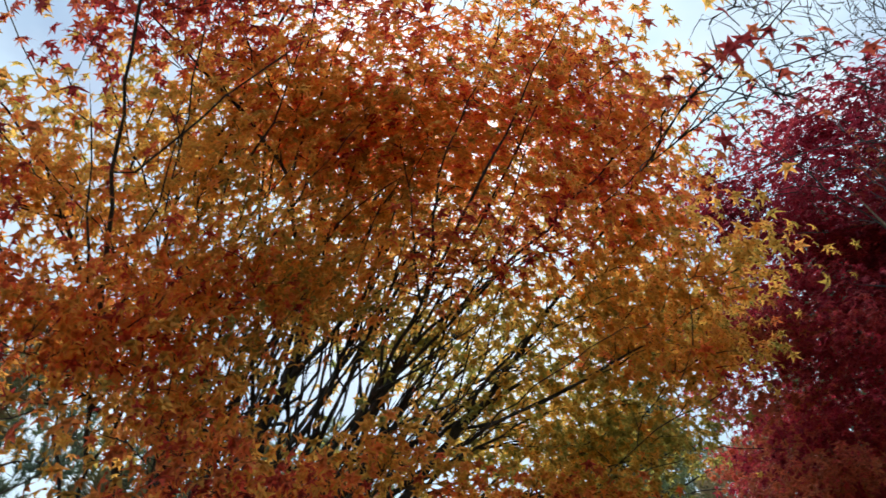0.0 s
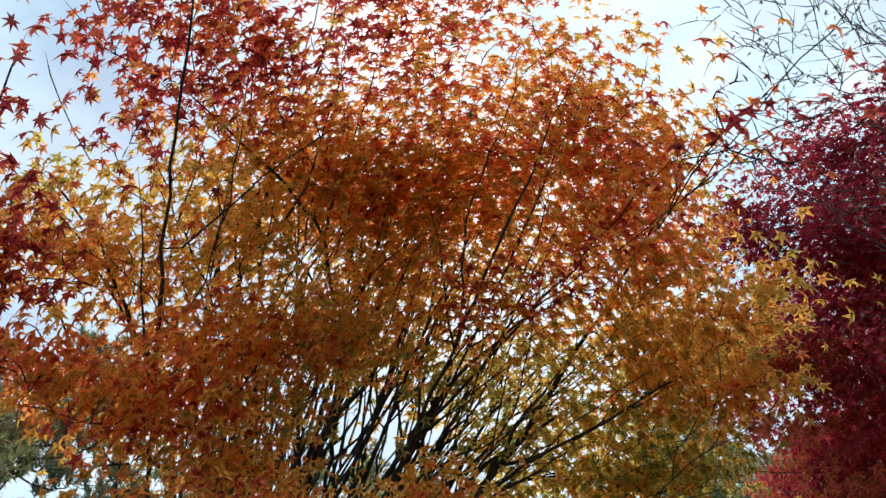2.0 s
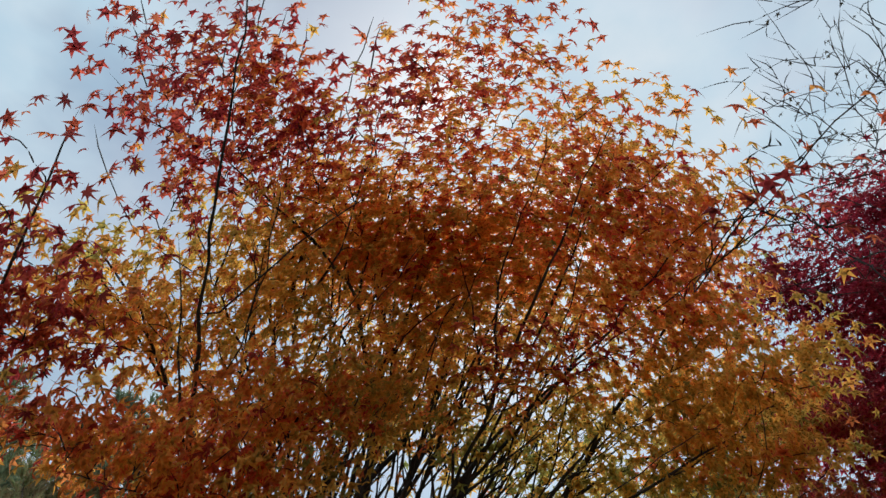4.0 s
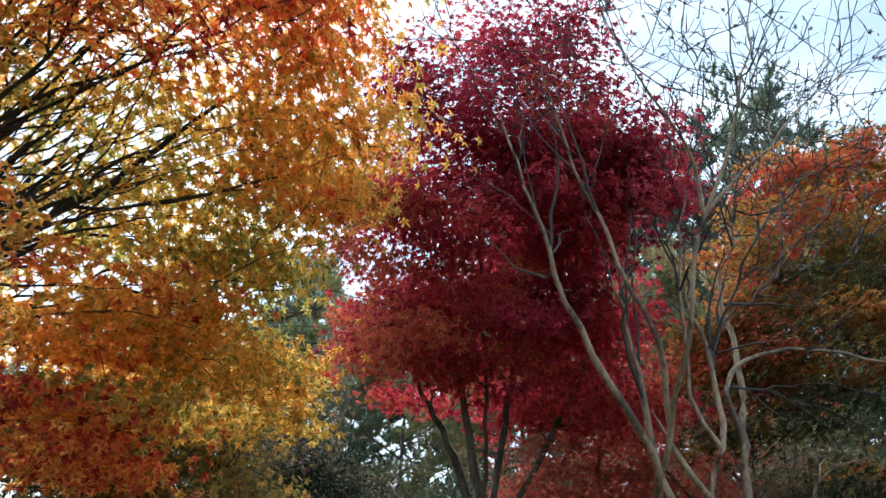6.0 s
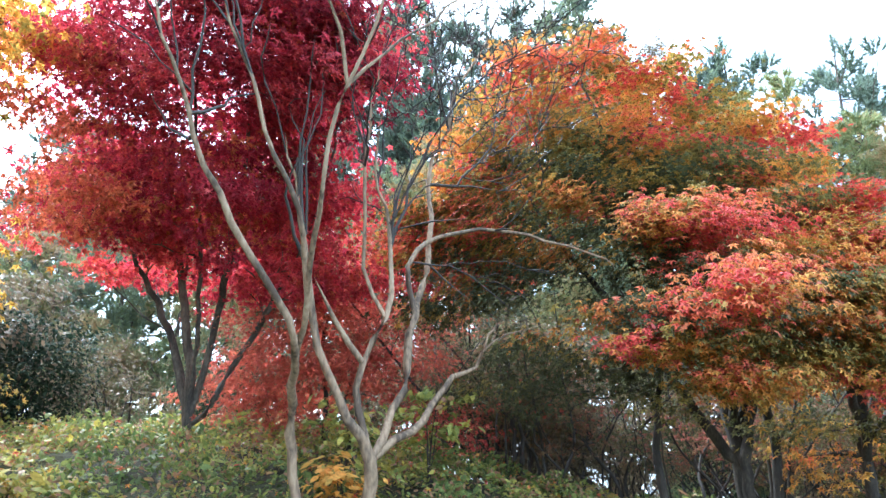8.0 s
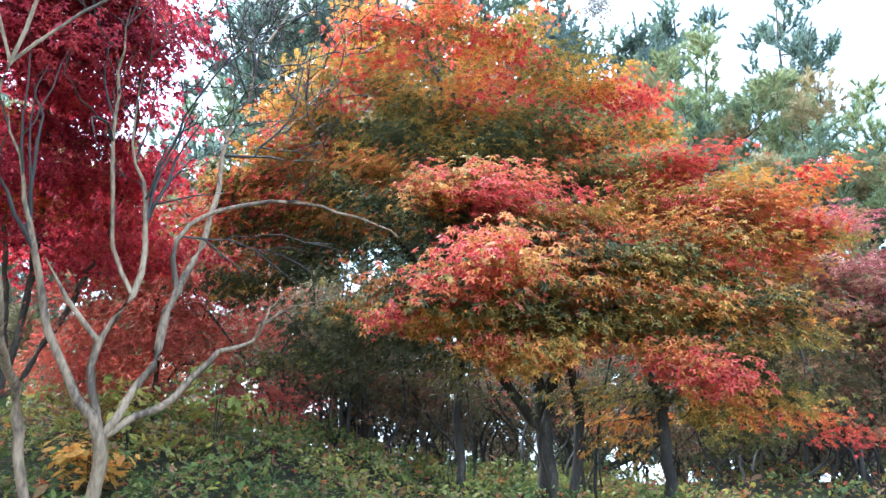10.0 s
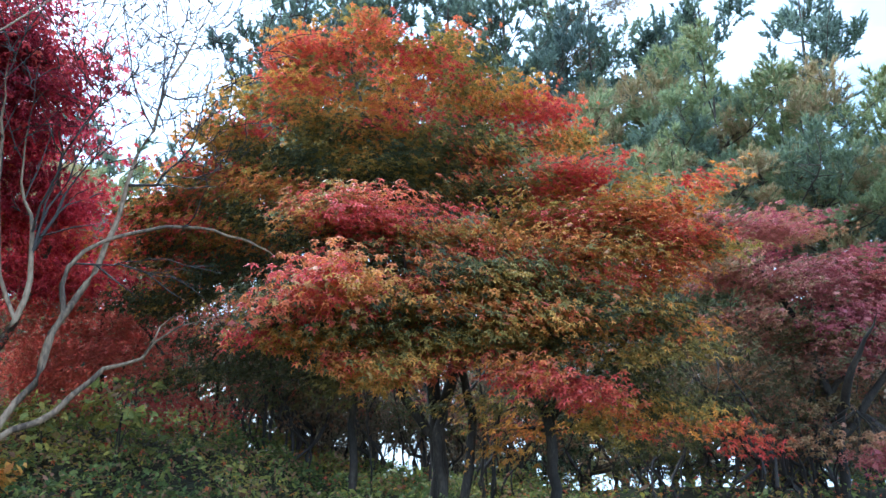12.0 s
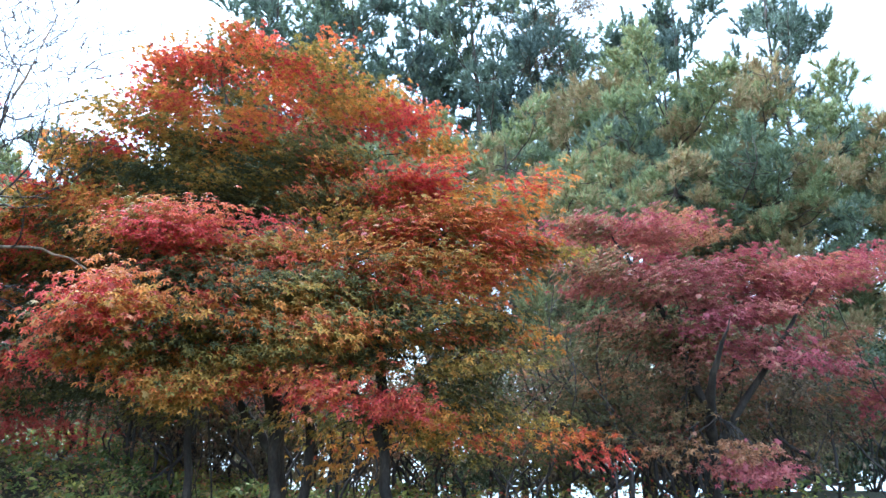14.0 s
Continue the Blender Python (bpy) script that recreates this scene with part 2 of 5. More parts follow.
# ---- mesh helpers ----
def mesh_from(name, verts, faces, material, tint=None, smooth=False):
    """A mesh from arrays: faces is one array of triangles or quads, tint one value a vertex."""
    me = bpy.data.meshes.new(name)
    k = faces.shape[1]
    me.vertices.add(len(verts))
    me.vertices.foreach_set("co", np.ascontiguousarray(verts, np.float32).ravel())
    me.loops.add(faces.size)
    me.loops.foreach_set("vertex_index", np.ascontiguousarray(faces, np.int32).ravel())
    me.polygons.add(len(faces))
    me.polygons.foreach_set("loop_start", np.arange(0, faces.size, k, dtype=np.int32))
    if smooth:
        me.polygons.foreach_set("use_smooth", np.ones(len(faces), bool))
    if tint is not None:
        me.attributes.new("tint", "FLOAT", "POINT").data.foreach_set("value", np.ascontiguousarray(tint, np.float32))
    me.materials.append(material)
    me.update(calc_edges=True)
    return me


def part(name, me, parent, label="", kind=""):
    ob = new(name, me)
    ob.parent = parent
    return tagged(ob, label=label, kind=kind)


def smooth(a, b, x):
    u = np.clip((np.asarray(x, float) - a) / (b - a), 0, 1)
    return u * u * (3 - 2 * u)


def ground_z(x, y):
    """The lie of the land: level where one walks, a planted bank, and a fall beyond it."""
    x, y = np.asarray(x, float), np.asarray(y, float)
    crest = 1.62 - 0.88 * smooth(0.0, 5.0, x)
    up = smooth(1.2, 7.2, y)
    down = smooth(8.0, 27.0, y)
    bumps = 0.05 * np.sin(1.7 * x + 0.6 * y) * np.sin(1.3 * y - 0.8 * x)
    return up * (crest + bumps) * (1 - down) - 5.0 * down


def palmate(lobes):
    """A flat star-shaped leaf about one unit across: points, triangles."""
    if lobes == 7:
        ang, length = [-128, -86, -43, 0, 43, 86, 128], [0.30, 0.43, 0.5, 0.54, 0.5, 0.43, 0.30]
    else:
        ang, length = [-112, -58, 0, 58, 112], [0.36, 0.48, 0.54, 0.48, 0.36]
    pts, tris = [(0, 0.0, 0)], []
    rim = []
    edge = [-175] + [(p + q) / 2 for p, q in zip(ang, ang[1:])] + [175]
    for k, (g, r) in enumerate(zip(ang, length)):
        rim.append((edge[k], 0.07 if k == 0 else 0.17))
        rim.append((g, r))
    rim.append((edge[-1], 0.07))
    for g, r in rim:
        t = radians(g)
        pts.append((math.sin(t) * r, math.cos(t) * r, -0.55 * r * r))
    for k in range(1, len(rim)):
        tris.append((0, k + 1, k))
    return np.array(pts), np.array(tris)


def star():
    """A plainer five-pointed leaf of eight triangles, for crowns of many thousands."""
    ang, length = [-118, -60, 0, 60, 118], [0.42, 0.56, 0.62, 0.56, 0.42]
    ring = [(math.sin(radians(g)) * r, math.cos(radians(g)) * r, 0.0) for g, r in zip([-170, -90, -30, 30, 90], [0.12, 0.2, 0.215, 0.215, 0.2])]
    tips = [(math.sin(radians(g)) * r, math.cos(radians(g)) * r, -0.14) for g, r in zip(ang, length)]
    tris = [(k, (k + 1) % 5, 5 + k) for k in range(5)] + [(0, 2, 1), (0, 3, 2), (0, 4, 3)]
    return np.array(ring + tips), np.array([(a, c, b) if k < 5 else (a, b, c) for k, (a, b, c) in enumerate(tris)])


def ovate():
    pts = np.array([(0, -0.5, 0), (0.24, -0.12, 0.05), (0.17, 0.25, 0.03), (0, 0.5, -0.06), (-0.17, 0.25, 0.03), (-0.24, -0.12, 0.05)])
    return pts, np.array([(0, 1, 5), (1, 2, 5), (2, 4, 5), (2, 3, 4)])


STAR7, STAR5, OVAL = palmate(7), star(), ovate()


def turned(rng, n, tilt):
    """n turns: any heading, leaning by about tilt radians off level."""
    yaw, lean, roll = rng.uniform(0, 2 * np.pi, n), rng.normal(0.25, tilt, n), rng.normal(0, tilt, n)
    z, o = np.zeros(n), np.ones(n)
    rz = np.array([[np.cos(yaw), -np.sin(yaw), z], [np.sin(yaw), np.cos(yaw), z], [z, z, o]])
    rx = np.array([[o, z, z], [z, np.cos(lean), np.sin(lean)], [z, -np.sin(lean), np.cos(lean)]])
    ry = np.array([[np.cos(roll), z, np.sin(roll)], [z, o, z], [-np.sin(roll), z, np.cos(roll)]])
    return np.einsum("ijn,jkn,kln->nil", rz, rx, ry)


def unit(v):
    return v / (np.linalg.norm(v, axis=-1, keepdims=True) + 1e-9)


def hung(rng, at, centre, tilt, level=0.6):
    """Turns for leaves that hang: faces up and out from the crown's middle, tips out and down."""
    out = unit((at - centre) * (1, 1, 0.5))
    up = np.array((0, 0, 1.0))
    normal = unit(level * up + 0.75 * out + rng.normal(0, tilt, at.shape))
    tip = 0.5 * out - 0.8 * up + rng.normal(0, 0.5, at.shape)
    tip = unit(tip - (tip * normal).sum(1, keepdims=True) * normal)
    return np.stack([np.cross(tip, normal), tip, normal], -1)


def leaves(name, rng, at, size, tint, material, shape=STAR5, tilt=0.5, centre=None, level=0.6):
    pts, tris = shape
    n = len(at)
    span = size * rng.uniform(0.65, 1.2, n)
    turns = turned(rng, n, tilt) if centre is None else hung(rng, at, centre, tilt, level)
    verts = np.einsum("nij,kj->nki", turns, pts) * span[:, None, None] + at[:, None]
    faces = tris[None] + (np.arange(n) * len(pts))[:, None, None]
    return mesh_from(name, verts.reshape(-1, 3), faces.reshape(-1, 3), material, np.repeat(np.clip(tint, 0, 1), len(pts)))


def tube(path, radius, sides):
    """Rings round a line of points."""
    path = np.asarray(path, float)
    way = np.gradient(path, axis=0)
    way /= np.linalg.norm(way, axis=1, keepdims=True) + 1e-9
    ref = np.where(np.abs(way[:, 2:3]) > 0.9, (1.0, 0, 0), (0, 0, 1.0))
    side = np.cross(way, ref)
    side /= np.linalg.norm(side, axis=1, keepdims=True) + 1e-9
    up = np.cross(side, way)
    g = np.arange(sides) * 2 * np.pi / sides
    ring = side[:, None] * np.cos(g)[None, :, None] + up[:, None] * np.sin(g)[None, :, None]
    verts = path[:, None] + ring * np.asarray(radius)[:, None, None]
    k = np.arange(len(path) - 1)[:, None] * sides
    s = np.arange(sides)[None]
    e = (s + 1) % sides
    faces = np.stack([k + s, k + e, k + sides + e, k + sides + s], -1).reshape(-1, 4)
    return verts.reshape(-1, 3), faces


def tubes(name, lines, material):
    """Many tubes in one mesh: lines of (path, radii, sides)."""
    vs, fs, n = [], [], 0
    for path, radius, sides in lines:
        v, f = tube(path, radius, sides)
        vs.append(v)
        fs.append(f + n)
        n += len(v)
    return mesh_from(name, np.concatenate(vs), np.concatenate(fs), material, smooth=True)


def curve_through(points, step=0.12, rng=None, wobble=0.0):
    """A smooth line through a few points (Catmull-Rom)."""
    p = np.asarray(points, float)
    p = np.concatenate([[2 * p[0] - p[1]], p, [2 * p[-1] - p[-2]]])
    out = []
    for k in range(1, len(p) - 2):
        n = max(2, int(np.linalg.norm(p[k + 1] - p[k]) / step))
        u = np.linspace(0, 1, n, endpoint=False)[:, None]
        out.append(0.5 * (2 * p[k] + (p[k + 1] - p[k - 1]) * u + (2 * p[k - 1] - 5 * p[k] + 4 * p[k + 1] - p[k + 2]) * u**2
                          + (3 * p[k] - p[k - 1] - 3 * p[k + 1] + p[k + 2]) * u**3))
    out.append(p[-2][None])
    out = np.concatenate(out)
    if rng is not None and wobble:
        out[1:] += rng.normal(0, wobble, (len(out) - 1, 3))
    return out


class Wood:
    """Stems and the branches that grow from them towards the places where the twigs end."""

    def __init__(self, rng, stems, step=0.13, wobble=0.009):
        self.rng, self.pos, self.par, self.way, self.chains, self.stem_count, self.main = rng, [], [], [], [], 0, 10**6
        for points in stems:
            line = curve_through(points, step, rng, wobble)
            start = -1
            if self.pos:
                d = np.linalg.norm(np.array(self.pos) - line[0], axis=1)
                if d.min() < 0.2:
                    start = int(d.argmin())
            self.chain(line if start < 0 else line[1:], start)
        self.stem_count = len(self.chains)

    def chain(self, line, start):
        ids, last = ([start] if start >= 0 else []), start
        for q in line:
            before = self.pos[last] if last >= 0 else q - np.array((0, 0, 0.1))
            d = q - before
            self.way.append(d / (np.linalg.norm(d) + 1e-9))
            self.pos.append(np.array(q, float))
            self.par.append(last)
            last = len(self.pos) - 1
            ids.append(last)
        self.chains.append(ids)

    def grow(self, targets, step=0.14, droop=0.05, lowest=0.0, wander=0.02, bend=0.7):
        """Each target gets a twig from the wood that lies best for it."""
        base = self.pos[0]
        order = np.argsort(np.linalg.norm(targets - base, axis=1))
        size = len(self.pos)
        nodes, ways = np.zeros((size * 2 + 4000, 3)), np.zeros((size * 2 + 4000, 3))
        nodes[:size], ways[:size] = self.pos, self.way
        for k in order:
            p = targets[k]
            off = p - nodes[:size]
            d = np.sqrt(np.einsum("ij,ij->i", off, off)) + 1e-6
            along = np.einsum("ij,ij->i", off, ways[:size]) / d
            cost = d * (1.0 + bend * (1 - along)) + 0.9 * np.clip(nodes[:size, 2] - p[2] - 0.1, 0, None)
            cost[nodes[:size, 2] < lowest] += 100
            n = int(cost.argmin())
            length = d[n]
            m = max(2, int(length / step))
            u = np.linspace(0, 1, m + 1)[1:, None]
            lead = nodes[n] + ways[n] * length * 0.2
            line = (1 - u) ** 2 * nodes[n] + 2 * u * (1 - u) * lead + u**2 * p
            line[:, 2] -= droop * np.sin(u[:, 0] * np.pi) * length * -1
            line[:-1] += self.rng.normal(0, wander, (m, 3))[:-1] * min(1, length)
            self.chain(line, n)
            if len(self.pos) > len(nodes):
                nodes, ways = np.concatenate([nodes, np.zeros_like(nodes)]), np.concatenate([ways, np.zeros_like(ways)])
            nodes[size:len(self.pos)], ways[size:len(self.pos)] = self.pos[size:], self.way[size:]
            size = len(self.pos)

    def radii(self, base, tip, power=0.5):
        """Stems taper along their length; branches follow what they carry and stay thinner than what bears them."""
        count = np.zeros(len(self.pos))
        for c in self.chains:
            count[c[-1]] += 1
        for k in range(len(self.pos) - 1, -1, -1):
            if self.par[k] >= 0:
                count[self.par[k]] += count[k]
        roots = max(count[k] for k in range(len(self.pos)) if self.par[k] < 0)
        r = tip + (base - tip) * (count / roots) ** power
        for n, c in enumerate(self.chains):
            own = [k for k in c if n == 0 or k != c[0] or self.par[c[0]] < 0 and self.par[c[1]] != c[0]]
            if n < self.stem_count:
                first = min(0.42 * base, 0.72 * r[c[0]]) if n >= self.main else base if self.par[c[0]] < 0 and n == 0 else min((0.5 + 0.3 * ((n * 7) % 5) / 4) * base, 0.85 * r[c[0]])
                r[own] = first * (1 - 0.66 * np.linspace(0, 1, len(own))) * (1 - 0.62 * np.linspace(0, 1, len(own)) ** 4)
            else:
                r[own] = np.minimum(r[own], 0.6 * r[c[0]] + 0.2 * tip)
        return np.maximum(r, tip * 0.8)

    def line(self, chain, r):
        ids = self.chains[chain]
        rad = r[ids].copy()
        if self.par[ids[1]] == ids[0] and len(ids) > 2 and chain >= 0:
            rad[0] = rad[1]
        if len(rad) > 6 and chain < self.stem_count:
            bump = np.convolve(self.rng.normal(0, 0.22, len(rad) + 4), np.ones(5) / 5, "valid")
            rad = rad * (1 + bump)
        big = rad.max()
        rad[-1] *= 0.05
        return np.array([self.pos[k] for k in ids]), rad, 9 if big > 0.03 else 6 if big > 0.012 else 4 if big > 0.005 else 3


def blob_points(rng, blobs, per=7, pad=(0.22, 0.22, 0.08), hue_pad=0.12, gaps=-0.12):
    """Twig ends inside egg-shaped masses, gathered in flat pads: (centre, radii, count, tint[, leafiness])."""
    at, tint, leafy = [], [], []
    for (cx, cy, cz), (rx, ry, rz), n, hue, *rest in blobs:
        m = max(1, n // per)
        v = rng.normal(size=(m, 3))
        v /= np.linalg.norm(v, axis=1, keepdims=True)
        v *= rng.uniform(0.1, 1.0, (m, 1)) ** 0.5 * rng.uniform(0.85, 1.25, (m, 1))
        c = v * (rx, ry, rz) + (cx, cy, cz)
        c = c[[noise.noise(Vector(p) * 2.4) > gaps for p in c]]
        m = len(c)
        c = np.repeat(c, per, axis=0)
        at.append(c + rng.normal(0, 1, c.shape) * np.minimum(pad, np.array((rx, ry, rz)) * 0.6))
        tint.append(np.repeat(hue + rng.normal(0, hue_pad, m), per) + rng.normal(0, 0.04, m * per))
        leafy.append(np.full(m * per, rest[0] if rest else 1.0))
    return np.concatenate(at), np.concatenate(tint), np.concatenate(leafy)


def sprays(rng, ends, hues, count, spread, flat=0.35, hue_step=0.08):
    """Leaf places round each twig end, in flat layers."""
    n = rng.poisson(count, len(ends))
    at = np.repeat(ends, n, axis=0)
    at = at + rng.normal(0, 1, at.shape) * (spread, spread, spread * flat)
    return at, np.repeat(hues, n) + rng.normal(0, hue_step, len(at))


def tree(name, label, seed, stems, blobs, leaf, count, spread, size, bark_mat, base_r, tip_r=0.0022, shape=STAR5, lowest=0.0,
         hue_step=0.08, tilt=0.5, flat=0.32, category="tree", group="", single=0, twig_mat=None, main=0, droop=0.05, power=0.5, bend=0.7, clump=7, pad=(0.22, 0.22, 0.08), hue_pad=0.12, gaps=-0.12, wander=0.02, rise=0.0, level=0.6):
    """A broad-leaved tree: stems, branches and a crown of single leaves."""
    rng = np.random.default_rng(seed)
    thing = tagged(new(name), label, category, group)
    foot = np.array(stems[0][0], float)
    thing.location = foot
    stems = [np.asarray(s, float) - foot for s in stems]
    ends, hues, leafy = blob_points(rng, blobs, per=clump, pad=pad, hue_pad=hue_pad, gaps=gaps)
    ends = ends - foot
    wood = Wood(rng, stems)
    wood.grow(ends, lowest=lowest - foot[2], droop=droop, bend=bend, wander=wander)
    wood.main = main or 10**6
    r = wood.radii(base_r, tip_r, power)
    owner = {}
    for k in range(wood.stem_count):
        ids = wood.chains[k]
        bearer = owner.get(ids[0]) if wood.par[ids[1]] == ids[0] else None
        if k < wood.main and (main or bearer is None):
            ob = part("stem", tubes("stem", [wood.line(k, r)], bark_mat), thing)
        else:
            ob = part("branch", tubes("branch", [wood.line(k, r)], twig_mat if main else bark_mat), thing if bearer is None else bearer)
        root = ob if ob.parent == thing else bearer
        for q in ids:
            owner.setdefault(q, root)
    part("branchwork", tubes("branchwork", [wood.line(k, r) for k in range(wood.stem_count, len(wood.chains))], twig_mat or bark_mat), thing, kind="stuff")
    if leaf is not None:
        at, tint = sprays(rng, ends + (0, 0, rise), hues, count * leafy, spread, flat, hue_step)
        part("crown", leaves("crown", rng, at, size, tint, leaf, shape, tilt, ends.mean(0) - (0, 0, 0.4), level), thing, kind="stuff")
        if single:
            own, oval_leaf = single
            me = leaves("leaf", rng, np.zeros((1, 3)), 1.0, np.zeros(1), oval_leaf, STAR7, 0.0)
            near = np.argsort(at[:, 1] + 0.6 * rng.normal(size=len(at)))[:own]
            turns = hung(rng, at[near], ends.mean(0), 0.4, level)
            for p, m in zip(at[near] + rng.normal(0, 0.05, (own, 3)), turns):
                one = part("leaf", me, thing)
                one.matrix_local = Matrix.LocRotScale(Vector(p), Matrix(m.tolist()).to_quaternion(), Vector((1, 1, 1)) * size * rng.uniform(0.8, 1.25))
    return thing, wood, ends, hues, foot


# ---- the land ----
def build_ground():
    xs = np.concatenate([-np.geomspace(1500, 14, 22), np.linspace(-13, 22, 141), np.geomspace(23, 1500, 22)])
    ys = np.concatenate([-np.geomspace(1500, 5, 16), np.linspace(-4, 30, 137), np.geomspace(32, 1500, 20)])
    gx, gy = np.meshgrid(xs, ys, indexing="ij")
    v = np.stack([gx, gy, ground_z(gx, gy)], -1).reshape(-1, 3)
    nx, ny = len(xs), len(ys)
    k = (np.arange(nx - 1)[:, None] * ny + np.arange(ny - 1)[None]).ravel()
    f = np.stack([k, k + ny, k + ny + 1, k + 1], -1)
    tagged(new("ground", mesh_from("ground", v, f, EARTH, smooth=True)), "dark earth bank strewn with leaf litter", "ground", kind="structure")
    # pale water assumed past the slope's foot, added to brighten gaps below the horizon
    s = 1500.0
    v = np.array([(-s, 26, -4.4), (s, 26, -4.4), (s, 1500, -4.4), (-s, 1500, -4.4)])
    tagged(new("water", mesh_from("water", v, np.array([(0, 1, 2, 3)]), WATER)), "assumed pale water, added to brighten the gaps below the horizon", "water", kind="structure")


build_ground()


def on_ground(x, y, sink=0.04):
    return (x, y, float(ground_z(x, y)) - sink)


# ---- the orange maple: many stems in a fan, an umbrella of leaves ----
def orange_maple():
    rng = np.random.default_rng(7)
    x, y, z = f = on_ground(-4.1, 2.45)
    tall = [
        [(-3.67, 2.53, 3.37), (-3.02, 2.49, 4.43), (-2.29, 2.36, 5.31), (-1.54, 2.36, 5.95)],
        [(-3.71, 2.45, 3.11), (-3.04, 2.21, 3.92), (-2.59, 1.74, 4.31), (-2.45, 1.49, 4.45), (-2.39, 0.91, 4.62), (-2.38, 0.44, 4.74)],
        [(-3.62, 2.54, 3.48), (-2.93, 2.32, 4.33), (-2.71, 1.98, 4.65), (-2.53, 1.65, 5.01), (-2.24, 1.46, 5.30), (-2.09, 1.14, 5.63)],
        [(-3.48, 1.74, 3.64), (-3.08, 1.43, 4.15), (-2.72, 1.29, 4.50), (-2.38, 1.12, 4.89), (-2.03, 1.08, 5.17), (-1.51, 0.82, 5.65)],
        [(-3.58, 1.44, 3.50), (-3.27, 0.98, 3.75), (-3.07, 0.74, 3.81), (-2.89, 0.45, 4.01), (-2.85, 0.13, 4.14)],
        [(-3.59, 0.21, 2.91), (-3.03, 0.06, 3.28), (-2.53, -0.11, 3.59), (-2.25, -0.16, 3.79), (-2.00, -0.23, 4.06)],
    ]
    leaning = [
        [(-3.62, 2.98, 3.01), (-3.12, 3.03, 3.66), (-2.76, 3.05, 4.13), (-2.54, 2.98, 4.44), (-1.89, 2.92, 5.14)],
        [(-3.36, 3.12, 2.59), (-2.88, 3.14, 3.06), (-2.24, 3.24, 3.63), (-1.32, 3.14, 4.32), (-0.91, 3.02, 4.63)],
        [(-3.40, 2.66, 2.87), (-2.77, 2.68, 3.54), (-2.10, 2.76, 4.03), (-1.26, 2.96, 4.40)],
        [(-3.60, 2.99, 2.61), (-3.27, 3.08, 2.98), (-2.63, 3.28, 3.50), (-1.76, 3.54, 3.84), (-1.19, 3.66, 3.85)],
        [(-3.55, 3.22, 2.57), (-3.24, 3.40, 3.01), (-2.71, 3.65, 3.48), (-2.19, 3.88, 3.46), (-1.66, 4.12, 3.24)],
        [(-3.98, 2.73, 2.88), (-3.75, 2.70, 3.77), (-3.13, 2.90, 4.62), (-2.38, 2.99, 5.50)],
        [(-3.53, 3.55, 2.51), (-2.94, 3.98, 3.25), (-2.45, 4.30, 3.28), (-1.84, 4.57, 3.03)],
    ]
    steep = [
        [(-3.96, 2.55, 2.91), (-3.55, 2.42, 3.98), (-3.15, 2.38, 4.55), (-2.67, 2.22, 5.26)],
        [(-3.61, 2.73, 2.82), (-3.23, 2.73, 3.69), (-2.93, 2.67, 4.17), (-2.35, 2.75, 4.83)],
        [(-3.28, 2.83, 2.79), (-2.96, 2.85, 3.47), (-2.56, 2.83, 4.04), (-2.04, 2.60, 4.73)],
        [(-3.56, 3.39, 2.95), (-3.23, 3.46, 3.54), (-2.71, 3.42, 4.30), (-2.08, 3.38, 4.89)],
        [(-3.66, 2.21, 2.97), (-3.30, 2.06, 3.44), (-2.91, 2.02, 3.89), (-2.75, 1.98, 4.13)],
        [(-3.83, 2.05, 2.72), (-3.44, 1.82, 3.18), (-3.20, 1.71, 3.53), (-2.87, 1.67, 4.05)],
    ]
    dome = [
        ((-2.87, 1.03, 4.62), (0.33, 0.33, 0.27), 42, 0.61, 0.7),
        ((-2.37, 1.27, 4.69), (0.32, 0.32, 0.27), 52, 0.47),
        ((-2.61, 1.26, 4.32), (0.38, 0.38, 0.34), 70, 0.57),
        ((-2.06, 1.64, 4.88), (0.36, 0.36, 0.27), 57, 0.31),
        ((-1.78, 2.04, 5.07), (0.42, 0.42, 0.31), 65, 0.35),
        ((-2.21, 1.70, 4.57), (0.39, 0.39, 0.27), 57, 0.56),
        ((-1.84, 2.25, 4.74), (0.41, 0.41, 0.27), 57, 0.53),
        ((-1.26, 2.43, 5.19), (0.35, 0.35, 0.31), 38, 0.41),
        ((-1.02, 2.71, 4.77), (0.33, 0.33, 0.34), 38, 0.31),
        ((-1.40, 2.64, 4.80), (0.38, 0.38, 0.27), 38, 0.56, 0.9),
        ((-0.72, 2.79, 4.66), (0.24, 0.24, 0.27), 23, 0.37, 0.9),
    ]
